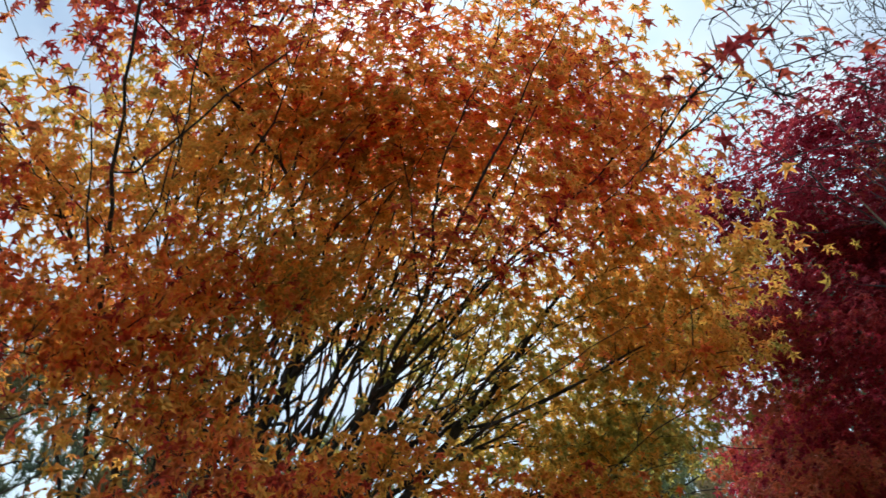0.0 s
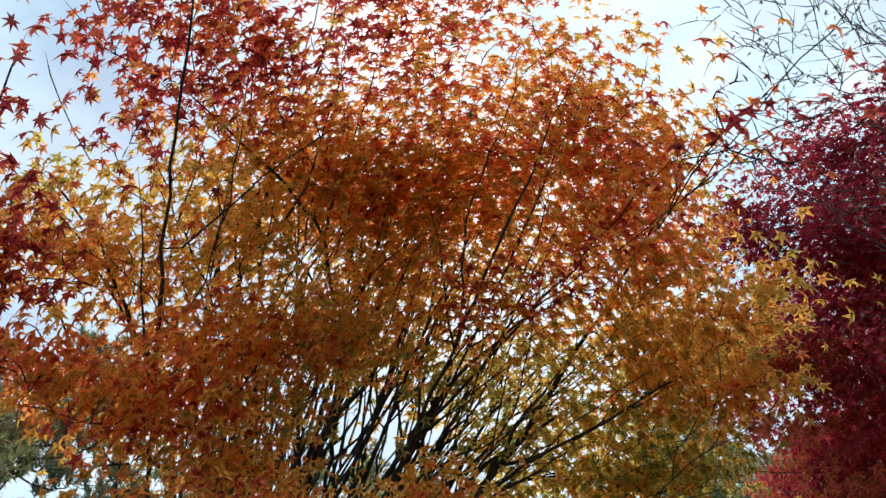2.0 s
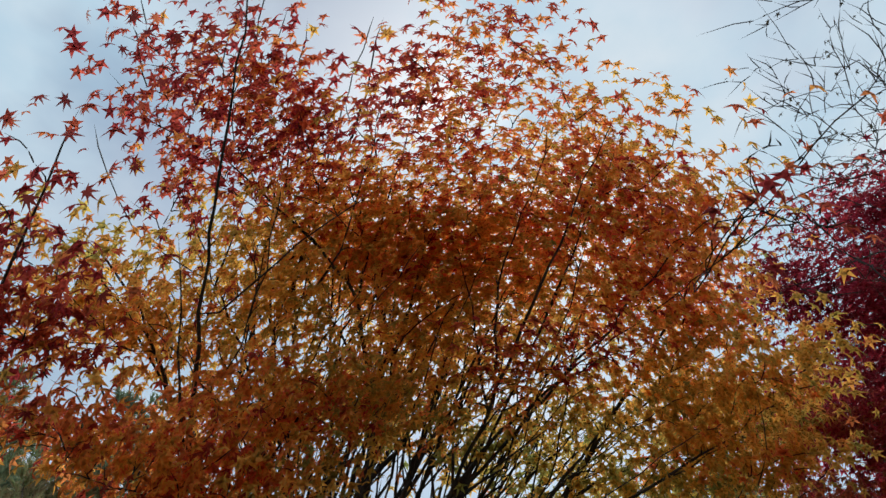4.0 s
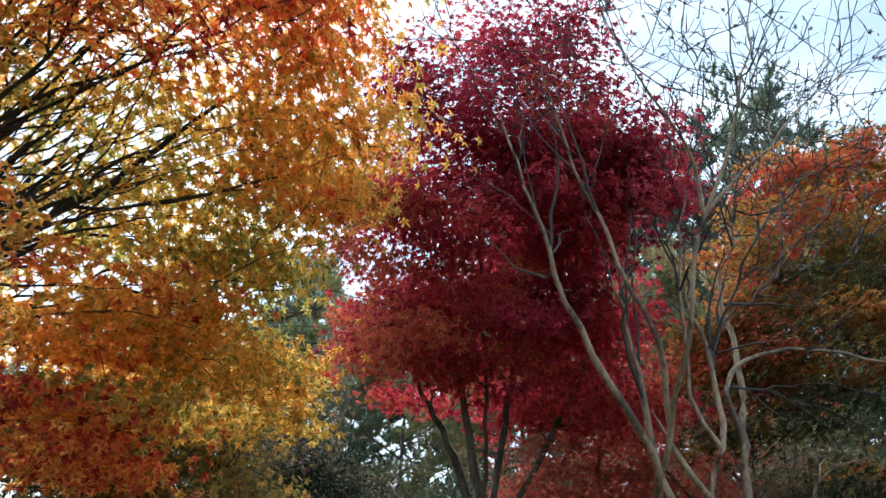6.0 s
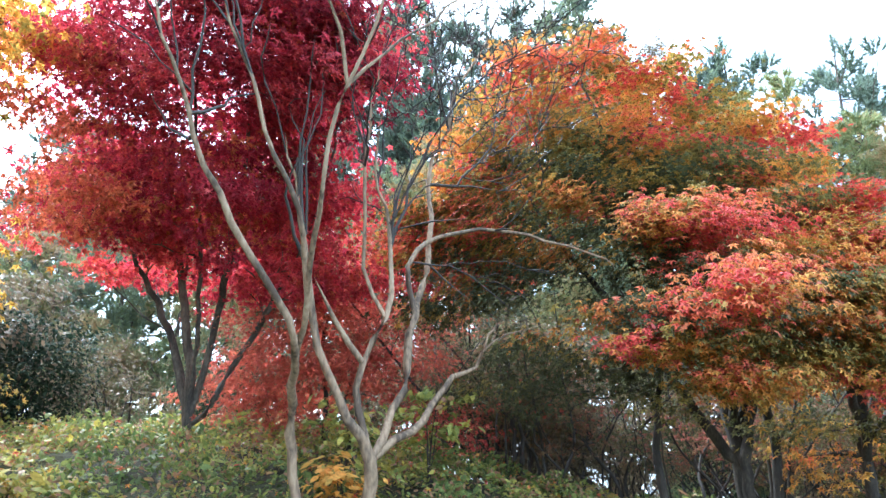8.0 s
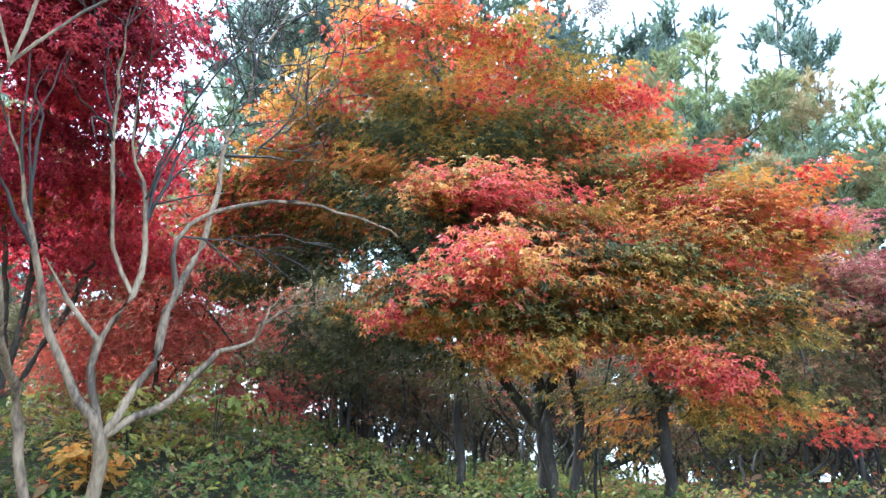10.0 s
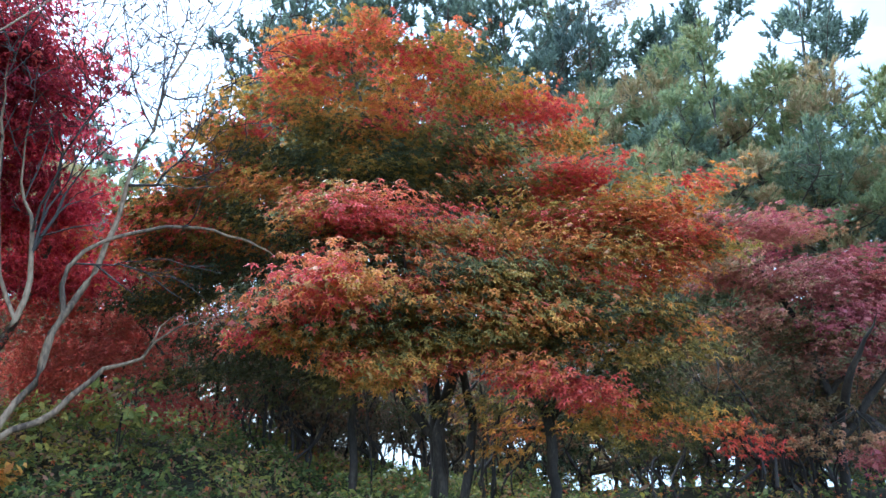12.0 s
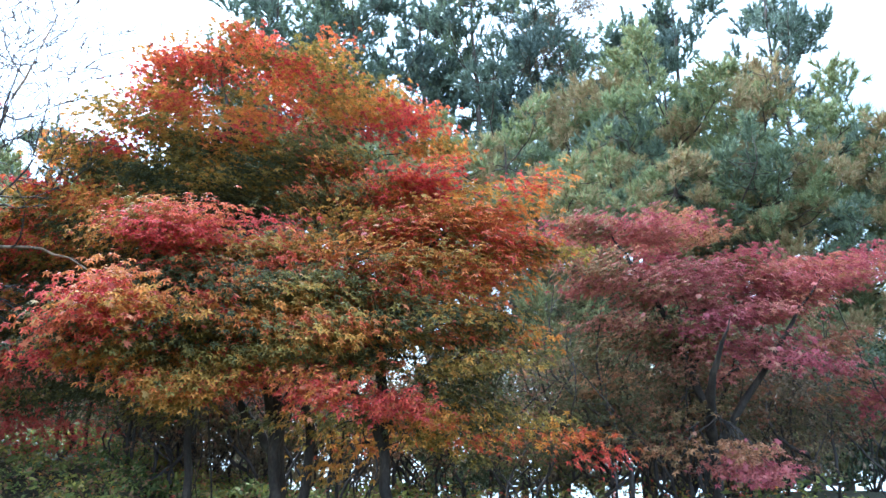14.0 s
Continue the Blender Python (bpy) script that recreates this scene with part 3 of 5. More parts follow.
    red_tops = [
        ((-2.04, 0.05, 4.79), (0.22, 0.22, 0.12), 16, 0.06, 0.6),
        ((-1.81, 0.25, 4.92), (0.19, 0.19, 0.14), 16, 0.04, 0.6),
        ((-2.01, 0.58, 4.84), (0.25, 0.25, 0.14), 26, 0.08, 0.8),
        ((-2.31, 0.14, 4.56), (0.32, 0.32, 0.12), 23, 0.08, 0.6),
        ((-2.59, 0.28, 4.27), (0.19, 0.19, 0.1), 17, 0.1, 0.6),
        ((-2.29, 0.47, 4.65), (0.26, 0.26, 0.14), 23, 0.12, 0.8),
        ((-1.57, 1.13, 5.29), (0.23, 0.23, 0.14), 21, 0.04, 0.8),
        ((-1.13, 1.33, 5.51), (0.29, 0.29, 0.14), 23, 0.06, 0.7),
        ((-1.02, 1.61, 5.43), (0.18, 0.18, 0.12), 14, 0.14, 0.6),
        ((-1.49, 1.59, 5.24), (0.33, 0.33, 0.14), 29, 0.24, 0.7),
        ((-2.11, 0.96, 4.91), (0.31, 0.31, 0.14), 34, 0.1, 0.9),
    ]
    near_left = [
        ((-2.09, -0.25, 3.82), (0.1, 0.1, 0.06), 8, 0.1, 0.5),
        ((-2.30, -0.20, 3.56), (0.18, 0.18, 0.1), 8, 0.11, 0.7),
        ((-2.61, 0.03, 3.80), (0.18, 0.18, 0.08), 10, 0.41, 0.6),
        ((-3.32, 0.41, 4.29), (0.22, 0.22, 0.1), 17, 0.76, 0.7),
        ((-2.75, 0.06, 3.38), (0.23, 0.23, 0.12), 30, 0.2),
        ((-2.89, 0.29, 3.70), (0.19, 0.19, 0.1), 22, 0.51, 0.9),
        ((-3.03, 0.68, 3.91), (0.27, 0.27, 0.14), 35, 0.46, 0.9),
        ((-2.88, 1.05, 3.94), (0.3, 0.3, 0.14), 44, 0.46),
        ((-2.74, 0.35, 3.09), (0.22, 0.22, 0.12), 30, 0.31, 0.9),
    ]
    middle_left = [
        ((-2.49, 1.47, 3.99), (0.3, 0.3, 0.25), 28, 0.59),
        ((-2.90, 0.84, 3.44), (0.28, 0.28, 0.22), 26, 0.44),
        ((-2.79, 1.24, 3.55), (0.29, 0.29, 0.22), 26, 0.64),
        ((-2.59, 1.62, 3.53), (0.26, 0.26, 0.18), 22, 0.42),
        ((-2.80, 0.67, 3.05), (0.26, 0.26, 0.22), 22, 0.34, 0.9),
        ((-2.87, 1.16, 3.24), (0.25, 0.25, 0.18), 19, 0.56, 0.9),
        ((-2.49, 1.25, 3.39), (0.2, 0.2, 0.18), 13, 0.34),
        ((-2.67, 1.56, 3.68), (0.19, 0.19, 0.18), 14, 0.64),
        ((-2.49, 1.58, 3.52), (0.15, 0.15, 0.11), 9, 0.34),
        ((-2.63, 1.96, 3.75), (0.2, 0.2, 0.11), 13, 0.86),
        ((-2.56, 1.45, 2.86), (0.22, 0.22, 0.22), 19, 0.56, 0.9),
    ]
    low_left = [
        ((-2.49, 1.60, 2.50), (0.22, 0.22, 0.1), 22, 0.22, 0.9),
        ((-2.64, 2.03, 2.65), (0.21, 0.21, 0.1), 22, 0.52, 0.9),
        ((-2.50, 2.40, 2.91), (0.19, 0.19, 0.06), 18, 0.54),
        ((-2.65, 1.58, 3.27), (0.15, 0.15, 0.06), 12, 0.77, 0.8),
        ((-2.70, 1.15, 3.11), (0.23, 0.23, 0.14), 27, 0.22, 0.9),
        ((-2.63, 1.21, 2.68), (0.24, 0.24, 0.14), 27, 0.37, 0.9),
        ((-2.41, 2.68, 3.81), (0.15, 0.15, 0.05), 10, 0.78),
        ((-1.78, 2.24, 3.85), (0.19, 0.19, 0.04), 16, 0.28),
        ((-1.49, 2.57, 4.05), (0.2, 0.2, 0.04), 14, 0.32),
        ((-2.61, 1.49, 2.29), (0.27, 0.27, 0.12), 27, 0.42, 0.9),
        ((-2.43, 2.10, 2.32), (0.29, 0.29, 0.12), 27, 0.5, 0.9),
    ]
    right_side = [
        ((-1.28, 2.50, 5.26), (0.27, 0.27, 0.18), 40, 0.25),
        ((-1.09, 2.75, 5.00), (0.23, 0.23, 0.16), 31, 0.19),
        ((-1.56, 2.67, 4.87), (0.3, 0.3, 0.16), 45, 0.45, 0.9),
        ((-1.02, 2.91, 4.74), (0.26, 0.26, 0.14), 40, 0.35),
        ((-1.31, 2.96, 4.58), (0.3, 0.3, 0.12), 45, 0.41),
        ((-0.88, 3.09, 4.30), (0.21, 0.21, 0.08), 28, 0.33),
        ((-1.27, 3.22, 4.13), (0.25, 0.25, 0.12), 40, 0.57, 0.9),
        ((-0.85, 3.11, 3.78), (0.23, 0.23, 0.08), 31, 0.49),
        ((-1.18, 3.38, 3.76), (0.25, 0.25, 0.1), 34, 0.57, 0.9),
        ((-0.90, 3.40, 3.46), (0.17, 0.17, 0.08), 20, 0.51, 0.8),
    ]
    olive_low = [
        ((-1.68, 3.75, 3.62), (0.27, 0.27, 0.16), 35, 0.8),
        ((-1.70, 4.02, 3.34), (0.26, 0.26, 0.16), 18, 0.84),
        ((-1.99, 3.98, 3.32), (0.28, 0.28, 0.14), 27, 0.74, 0.9),
        ((-1.88, 4.18, 2.99), (0.30, 0.30, 0.16), 20, 0.8),
        ((-2.52, 3.80, 2.99), (0.32, 0.32, 0.12), 27, 0.58, 0.9),
        ((-2.15, 3.92, 2.92), (0.24, 0.24, 0.12), 20, 0.6, 0.9),
        ((-2.29, 3.72, 3.00), (0.43, 0.43, 0.14), 38, 0.5, 0.9),
        ((-1.92, 3.97, 3.38), (0.34, 0.34, 0.2), 24, 0.78),
        ((-1.85, 4.39, 2.84), (0.30, 0.30, 0.16), 20, 0.62),
        ((-2.26, 4.36, 2.68), (0.46, 0.46, 0.18), 38, 0.7, 0.8),
    ]
    thin_middle = [
        ((-2.51, 3.32, 4.05), (0.62, 0.62, 0.35), 68, 0.78, 0.27),
        ((-1.94, 3.47, 3.99), (0.52, 0.52, 0.25), 54, 0.8, 0.42),
        ((-2.63, 3.52, 3.59), (0.58, 0.58, 0.3), 68, 0.8, 0.32),
        ((-3.15, 2.86, 4.07), (0.55, 0.55, 0.3), 50, 0.66, 0.32),
        ((-1.96, 3.02, 4.86), (0.5, 0.5, 0.2), 36, 0.66, 0.6),
        ((-3.41, 2.93, 3.57), (0.55, 0.55, 0.3), 40, 0.66, 0.27),
        ((-2.41, 3.43, 3.71), (0.57, 0.57, 0.3), 54, 0.76, 0.42),
        ((-2.46, 2.55, 3.91), (0.37, 0.37, 0.2), 22, 0.56, 0.6),
    ]
    gold_side = [
        ((-1.31, 3.90, 4.13), (0.34, 0.34, 0.2), 47, 0.71),
        ((-1.15, 4.11, 3.98), (0.21, 0.21, 0.12), 26, 0.66, 0.9),
        ((-1.72, 4.46, 3.37), (0.27, 0.27, 0.2), 22, 0.9),
        ((-1.78, 4.98, 2.83), (0.22, 0.22, 0.16), 20, 0.72),
        ((-1.80, 4.76, 2.92), (0.24, 0.24, 0.18), 20, 0.8),
        ((-1.86, 5.27, 2.58), (0.20, 0.20, 0.12), 16, 0.74, 0.9),
    ]
    inner = [
        ((-2.45, 1.62, 4.47), (0.28, 0.28, 0.14), 44, 0.44),
        ((-2.27, 1.97, 4.71), (0.30, 0.30, 0.14), 44, 0.48),
        ((-2.53, 2.02, 4.29), (0.29, 0.29, 0.12), 39, 0.5),
        ((-2.26, 2.45, 4.51), (0.27, 0.27, 0.12), 34, 0.55, 0.9),
        ((-2.78, 2.01, 4.01), (0.22, 0.22, 0.08), 31, 0.5),
        ((-1.86, 2.33, 4.91), (0.27, 0.27, 0.12), 34, 0.46, 0.9),
        ((-2.69, 1.28, 4.10), (0.24, 0.24, 0.12), 34, 0.5),
        ((-2.91, 1.28, 3.63), (0.20, 0.20, 0.1), 29, 0.42),
        ((-2.92, 1.04, 3.13), (0.24, 0.24, 0.12), 39, 0.36),
        ((-2.96, 1.11, 2.68), (0.24, 0.24, 0.12), 39, 0.5),
        ((-3.01, 1.59, 2.88), (0.22, 0.22, 0.1), 31, 0.5),
    ]
    skirt = [
        ((-2.73, 3.65, 2.76), (0.32, 0.32, 0.14), 38, 0.46),
        ((-2.44, 4.01, 2.81), (0.33, 0.33, 0.16), 38, 0.6),
        ((-2.14, 4.33, 2.95), (0.30, 0.30, 0.14), 20, 0.62),
        ((-2.68, 3.70, 2.29), (0.36, 0.36, 0.2), 46, 0.2),
        ((-2.55, 4.16, 2.44), (0.38, 0.38, 0.2), 46, 0.85),
        ((-2.40, 4.79, 2.47), (0.38, 0.38, 0.2), 28, 0.8, 0.9),
        ((-2.54, 4.00, 1.99), (0.36, 0.36, 0.2), 42, 0.3),
    ]
    stray = [
        ((-0.05, 1.71, 3.43), (0.06, 0.06, 0.05), 8, 0.12, 0.14),
        ((-0.03, 1.53, 3.59), (0.06, 0.06, 0.05), 8, 0.12, 0.14),
        ((-0.18, 1.63, 3.48), (0.06, 0.06, 0.05), 8, 0.12, 0.14),
        ((-0.03, 1.77, 3.37), (0.06, 0.06, 0.05), 8, 0.12, 0.14),
    ]
    # every stem rises from the low fork in a curve
    fork = np.array((x, y, z + 0.7))
    stems = [[f, tuple(fork)] + tall[0]]
    for line in tall[1:] + leaning + steep:
        way = np.array(line[0]) - fork
        foot = fork + rng.normal(0, 0.05, 3) * (1, 1, 0.5) - (0, 0, 0.3)
        stems.append([tuple(foot), tuple(fork + 0.45 * way + (0, 0, 0.12))] + line)
    main = len(stems)
    stems.append([(-1.23, 2.89, 4.34), (-0.76, 2.47, 4.07), (-0.45, 2.19, 3.87), (-0.22, 1.91, 3.63), (-0.06, 1.71, 3.43)])
    for k in range(main):
        # thinner stems that run beside the main ones, and forks off them
        base = curve_through(stems[k], 0.1)
        for q in range(0 if k in (4, 5) else 2):
            at = base[int(len(base) * rng.uniform(0.12, 0.3))]
            off = rng.normal(0, 0.3, 3)
            end = base[-1] + off * 1.6
            mid = base[len(base) // 2] + off * 0.8
            stems.append([at, at + 0.5 * (mid - at) + off * 0.25, mid, 0.5 * (mid + end) + rng.normal(0, 0.05, 3), end])
    every = len(stems)
    for k in range(1, every):
        line = curve_through(stems[k], 0.1)
        for _ in range(5):
            p = line[int(len(line) * rng.uniform(0.3, 0.8))]
            d = unit(unit(line[-1] - line[len(line) // 3]) + rng.normal(0, 0.3, 3) + (0.12, 0, -0.05))
            n = rng.uniform(0.8, 1.7)
            side = rng.normal(0, 0.1, 3)
            stems.append([p, p + d * n * 0.4 + side, p + d * n * 0.75 + side * 0.6 + (0, 0, 0.04), p + d * n + (0, 0, 0.03)])
    blobs = dome + red_tops + near_left + middle_left + low_left + right_side + olive_low + gold_side + inner + skirt + stray + thin_middle
    return tree("orange_maple", "wide orange maple with many thin dark stems and star-shaped leaves", 11, stems, blobs, FIRE, 14, 0.18, 0.1,
                DARK_BARK, 0.05, lowest=1.6, power=0.55, tip_r=0.0046, main=main, twig_mat=DARK_BARK, single=(260, FIRE_ONE), hue_pad=0.12, hue_step=0.1,
                gaps=-0.27, rise=0.06, clump=4, pad=(0.22, 0.22, 0.03), flat=0.22, tilt=0.4)


orange = orange_maple()


# ---- the maroon maple ----
def maroon_maple():
    f = on_ground(-0.35, 6.5)
    stems = [
        [f, (-0.38, 6.5, 2.2), (-0.55, 6.45, 3.1), (-0.8, 6.2, 4.2), (-1.0, 5.8, 5.2)],
        [(-0.36, 6.5, 1.75), (-0.22, 6.45, 2.5), (-0.05, 6.2, 3.4), (0.15, 5.6, 4.6), (0.2, 5.2, 5.6)],
        [(-0.36, 6.5, 1.8), (-0.6, 6.6, 2.5), (-0.95, 6.5, 3.2), (-1.3, 6.4, 3.9)],
        [(-0.3, 6.5, 1.75), (0.1, 6.5, 2.5), (0.6, 6.2, 3.4), (0.9, 5.6, 4.3), (1.0, 4.9, 4.8)],
        [(-0.36, 6.5, 1.9), (-0.3, 6.2, 3.0), (-0.3, 5.6, 4.2), (-0.2, 4.9, 5.3)],
    ]
    blobs = [
        ((-0.2, 5.6, 4.4), (1.25, 1.4, 1.35), 430, 0.38),
        ((-0.1, 4.9, 5.4), (0.9, 0.8, 0.6), 190, 0.38),
        ((0.3, 5.4, 4.7), (0.7, 0.7, 0.6), 130, 0.45),
        ((0.85, 4.6, 4.5), (0.45, 0.6, 0.6), 90, 0.42),
        ((-1.2, 6.3, 3.5), (0.42, 0.8, 0.55), 76, 0.55, 0.6),
        ((0.8, 6.2, 3.4), (0.4, 0.7, 0.8), 90, 0.6),
        ((0.3, 6.3, 3.2), (0.9, 0.8, 0.6), 120, 0.6),
        ((-0.4, 6.0, 3.5), (0.9, 0.6, 0.45), 100, 0.66, 0.65),
        ((-1.2, 6.2, 4.2), (0.4, 0.5, 0.5), 60, 0.7),
        ((-1.45, 5.70, 4.79), (0.40, 0.40, 0.36), 50, 0.5, 0.8),
        ((-1.38, 5.90, 4.13), (0.30, 0.36, 0.34), 36, 0.66, 0.8),
        ((-1.02, 4.75, 3.78), (0.28, 0.32, 0.22), 34, 0.8, 0.8),
        ((-0.98, 4.60, 4.20), (0.28, 0.32, 0.20), 30, 0.72, 0.8),
        ((-0.86, 4.95, 3.38), (0.26, 0.30, 0.18), 26, 0.84, 0.8),
    ]
    return tree("maroon_maple", "maroon maple with dense dark wine-red leaves and forked grey stems", 23, stems, blobs, WINE, 38, 0.13, 0.09,
                GREY_BARK, 0.05, lowest=2.4, hue_pad=0.2, gaps=-0.28, single=(180, WINE_ONE))


maroon = maroon_maple()


# ---- the bare tree with smooth pale stems ----
def bare_tree():
    f = on_ground(1.2, 4.7)
    stems = [
        [f, (1.28, 4.6, 1.47), (1.13, 4.55, 1.71), (0.94, 4.5, 2.13), (0.86, 4.4, 2.55), (0.81, 4.3, 2.87), (0.7, 4.2, 3.4)],
        [(1.28, 4.6, 1.47), (1.19, 4.6, 1.75), (1.19, 4.6, 2.05), (1.34, 4.7, 2.35), (1.38, 4.75, 2.66), (1.35, 4.75, 3.02), (1.23, 4.7, 3.4), (1.3, 4.6, 3.9)],
        [(1.28, 4.6, 1.47), (1.46, 4.8, 1.9), (1.5, 4.9, 2.28), (1.6, 5.1, 2.68), (1.67, 5.3, 3.18), (1.67, 5.50, 3.79), (1.83, 5.50, 4.16), (1.88, 5.50, 4.51), (2.08, 5.45, 4.82), (2.22, 5.40, 5.12), (2.36, 5.40, 5.50)],
        [(1.3, 4.65, 1.5), (1.6, 4.9, 1.73), (1.8, 5.1, 2.03), (2.0, 5.3, 2.13), (2.16, 5.4, 2.34), (2.56, 5.5, 2.49)],
        [(2.04, 5.3, 2.16), (2.12, 5.35, 2.37), (2.22, 5.4, 2.51)],
        [(1.19, 4.6, 2.05), (1.03, 4.5, 2.3), (0.9, 4.45, 2.57)],
        [(1.34, 4.7, 2.35), (1.18, 4.7, 2.68), (1.19, 4.6, 3.03), (1.19, 4.5, 3.54), (1.3, 4.3, 4.2)],
        [(1.5, 4.9, 2.5), (1.54, 5.1, 2.94), (2.05, 5.4, 3.23), (2.6, 5.4, 3.15), (3.0, 5.2, 2.94), (3.07, 5.2, 2.85)],
    ]
    left = [
        [on_ground(0.93, 4.6), (0.8, 4.57, 1.63), (0.84, 4.25, 1.95), (0.86, 4.0, 2.1), (0.8, 3.95, 2.26), (0.63, 3.8, 2.5), (0.47, 3.68, 2.78), (0.36, 3.55, 3.05), (0.25, 3.4, 3.4), (0.05, 3.2, 4.0)],
        [(0.84, 4.25, 1.95), (0.93, 3.95, 2.3), (0.88, 3.72, 2.73), (0.75, 3.62, 2.99), (0.66, 3.58, 3.27), (0.56, 3.56, 3.56), (0.4, 3.4, 4.0), (0.3, 3.2, 4.5)],
        [(0.93, 3.95, 2.3), (1.0, 3.58, 2.64), (1.05, 3.45, 3.0), (1.14, 3.4, 3.27), (1.28, 3.3, 3.6), (1.4, 3.1, 4.1), (1.5, 3.0, 4.7)],
        [(1.14, 3.4, 3.27), (1.05, 3.2, 3.62), (0.78, 3.0, 3.95), (0.6, 2.8, 4.5)],
        [(1.14, 3.4, 3.3), (1.5, 3.5, 3.7), (1.9, 3.7, 4.2), (2.4, 3.9, 4.7)],
    ]
    blobs = [
        ((1.29, 5.20, 4.89), (0.53, 0.53, 0.53), 150, 0),
        ((1.76, 5.20, 5.04), (0.46, 0.46, 0.46), 150, 0),
        ((2.16, 5.40, 5.21), (0.35, 0.35, 0.35), 110, 0),
        ((1.97, 5.50, 4.48), (0.40, 0.40, 0.40), 110, 0),
        ((2.30, 5.50, 4.25), (0.22, 0.22, 0.22), 50, 0),
        ((2.39, 5.60, 3.81), (0.16, 0.16, 0.16), 20, 0),
        ((2.6, 5.1, 5.1), (0.6, 0.5, 0.5), 200, 0),
        ((2.2, 5.0, 4.5), (0.7, 0.6, 0.8), 300, 0),
        ((1.6, 4.6, 4.7), (0.8, 0.8, 0.8), 300, 0),
        ((1.5, 4.7, 3.9), (0.7, 0.6, 0.7), 90, 0),
        ((2.5, 5.3, 2.7), (0.4, 0.3, 0.25), 10, 0),
    ]
    rng = np.random.default_rng(33)

    def spread(group, keep, length):
        """Long thin branches that rise and fan out from the upper stems."""
        made = []
        for k in keep:
            line = np.asarray(group[k], float)
            for q in range(6):
                u = rng.uniform(0.62, 1.0) * (len(line) - 1)
                a = int(u)
                p = line[a] + (line[min(a + 1, len(line) - 1)] - line[a]) * (u - a)
                d = unit(np.array((0, -0.1, 1.0)) + rng.normal(0, 0.55, 3))
                n = length * rng.uniform(0.5, 1.1)
                side = rng.normal(0, 0.12, 3)
                made.append([p, p + d * n * 0.35 + side * 0.5, p + d * n * 0.7 + side + (0, 0, 0.05), p + d * n + side * 0.6 + (0, 0, 0.15)])
        return made

    upper = [
        [(1.82, 5.50, 3.55), (1.95, 5.50, 3.73), (2.17, 5.50, 3.99), (2.26, 5.50, 4.42), (2.31, 5.50, 4.75)],
        [(1.89, 5.50, 4.48), (2.13, 5.45, 4.45), (2.37, 5.40, 4.49), (2.66, 5.40, 4.58)],
        [(1.90, 5.60, 3.77), (2.20, 5.60, 3.73), (2.54, 5.60, 3.88)],
        [(1.81, 5.50, 4.16), (1.73, 5.30, 4.44), (1.68, 5.20, 4.88), (1.59, 5.10, 5.31)],
        [(2.08, 5.45, 4.82), (1.96, 5.30, 5.10), (1.92, 5.20, 5.49)],
    ]
    upper.append([(1.36, 4.75, 2.95), (1.45, 4.65, 3.18), (1.69, 4.55, 3.67), (1.85, 4.55, 3.90), (2.06, 4.55, 4.15), (2.29, 4.55, 4.30), (2.69, 4.55, 4.47)])
    stems += upper
    label = "leafless tree with smooth pale brown stems and fine twigs"
    stems += spread(stems, [0, 1, 2, 6], 1.0)
    left += spread(left, [0, 1, 2, 3, 4, 4], 1.3)
    tree("bare_tree", label, 31, stems, blobs, DULL, 0.35, 0.04, 0.04, PALE_BARK, 0.041, 0.006, wander=0.03, lowest=2.8, group="bare trees on the bank", power=0.5, twig_mat=TWIG_BARK, main=8, clump=3, pad=(0.2, 0.2, 0.2), gaps=-1.0, bend=1.3)
    blobs = [
        ((0.3, 3.1, 4.6), (0.7, 0.8, 0.7), 288, 0),
        ((1.1, 2.9, 4.6), (0.8, 0.7, 0.8), 288, 0),
        ((2.1, 3.7, 4.6), (0.8, 0.7, 0.6), 200, 0),
        ((0.2, 2.7, 5.2), (0.4, 0.5, 0.5), 175, 0),
        ((0.9, 3.8, 5.7), (0.7, 0.6, 0.6), 250, 0),
    ]
    tree("bare_tree", label, 32, left, blobs, DULL, 0.35, 0.04, 0.04, PALE_BARK, 0.029, 0.004, wander=0.03, lowest=2.8, group="bare trees on the bank", power=0.5, twig_mat=TWIG_BARK, main=5, clump=3, pad=(0.2, 0.2, 0.2), gaps=-1.0, bend=1.3)


bare_tree()


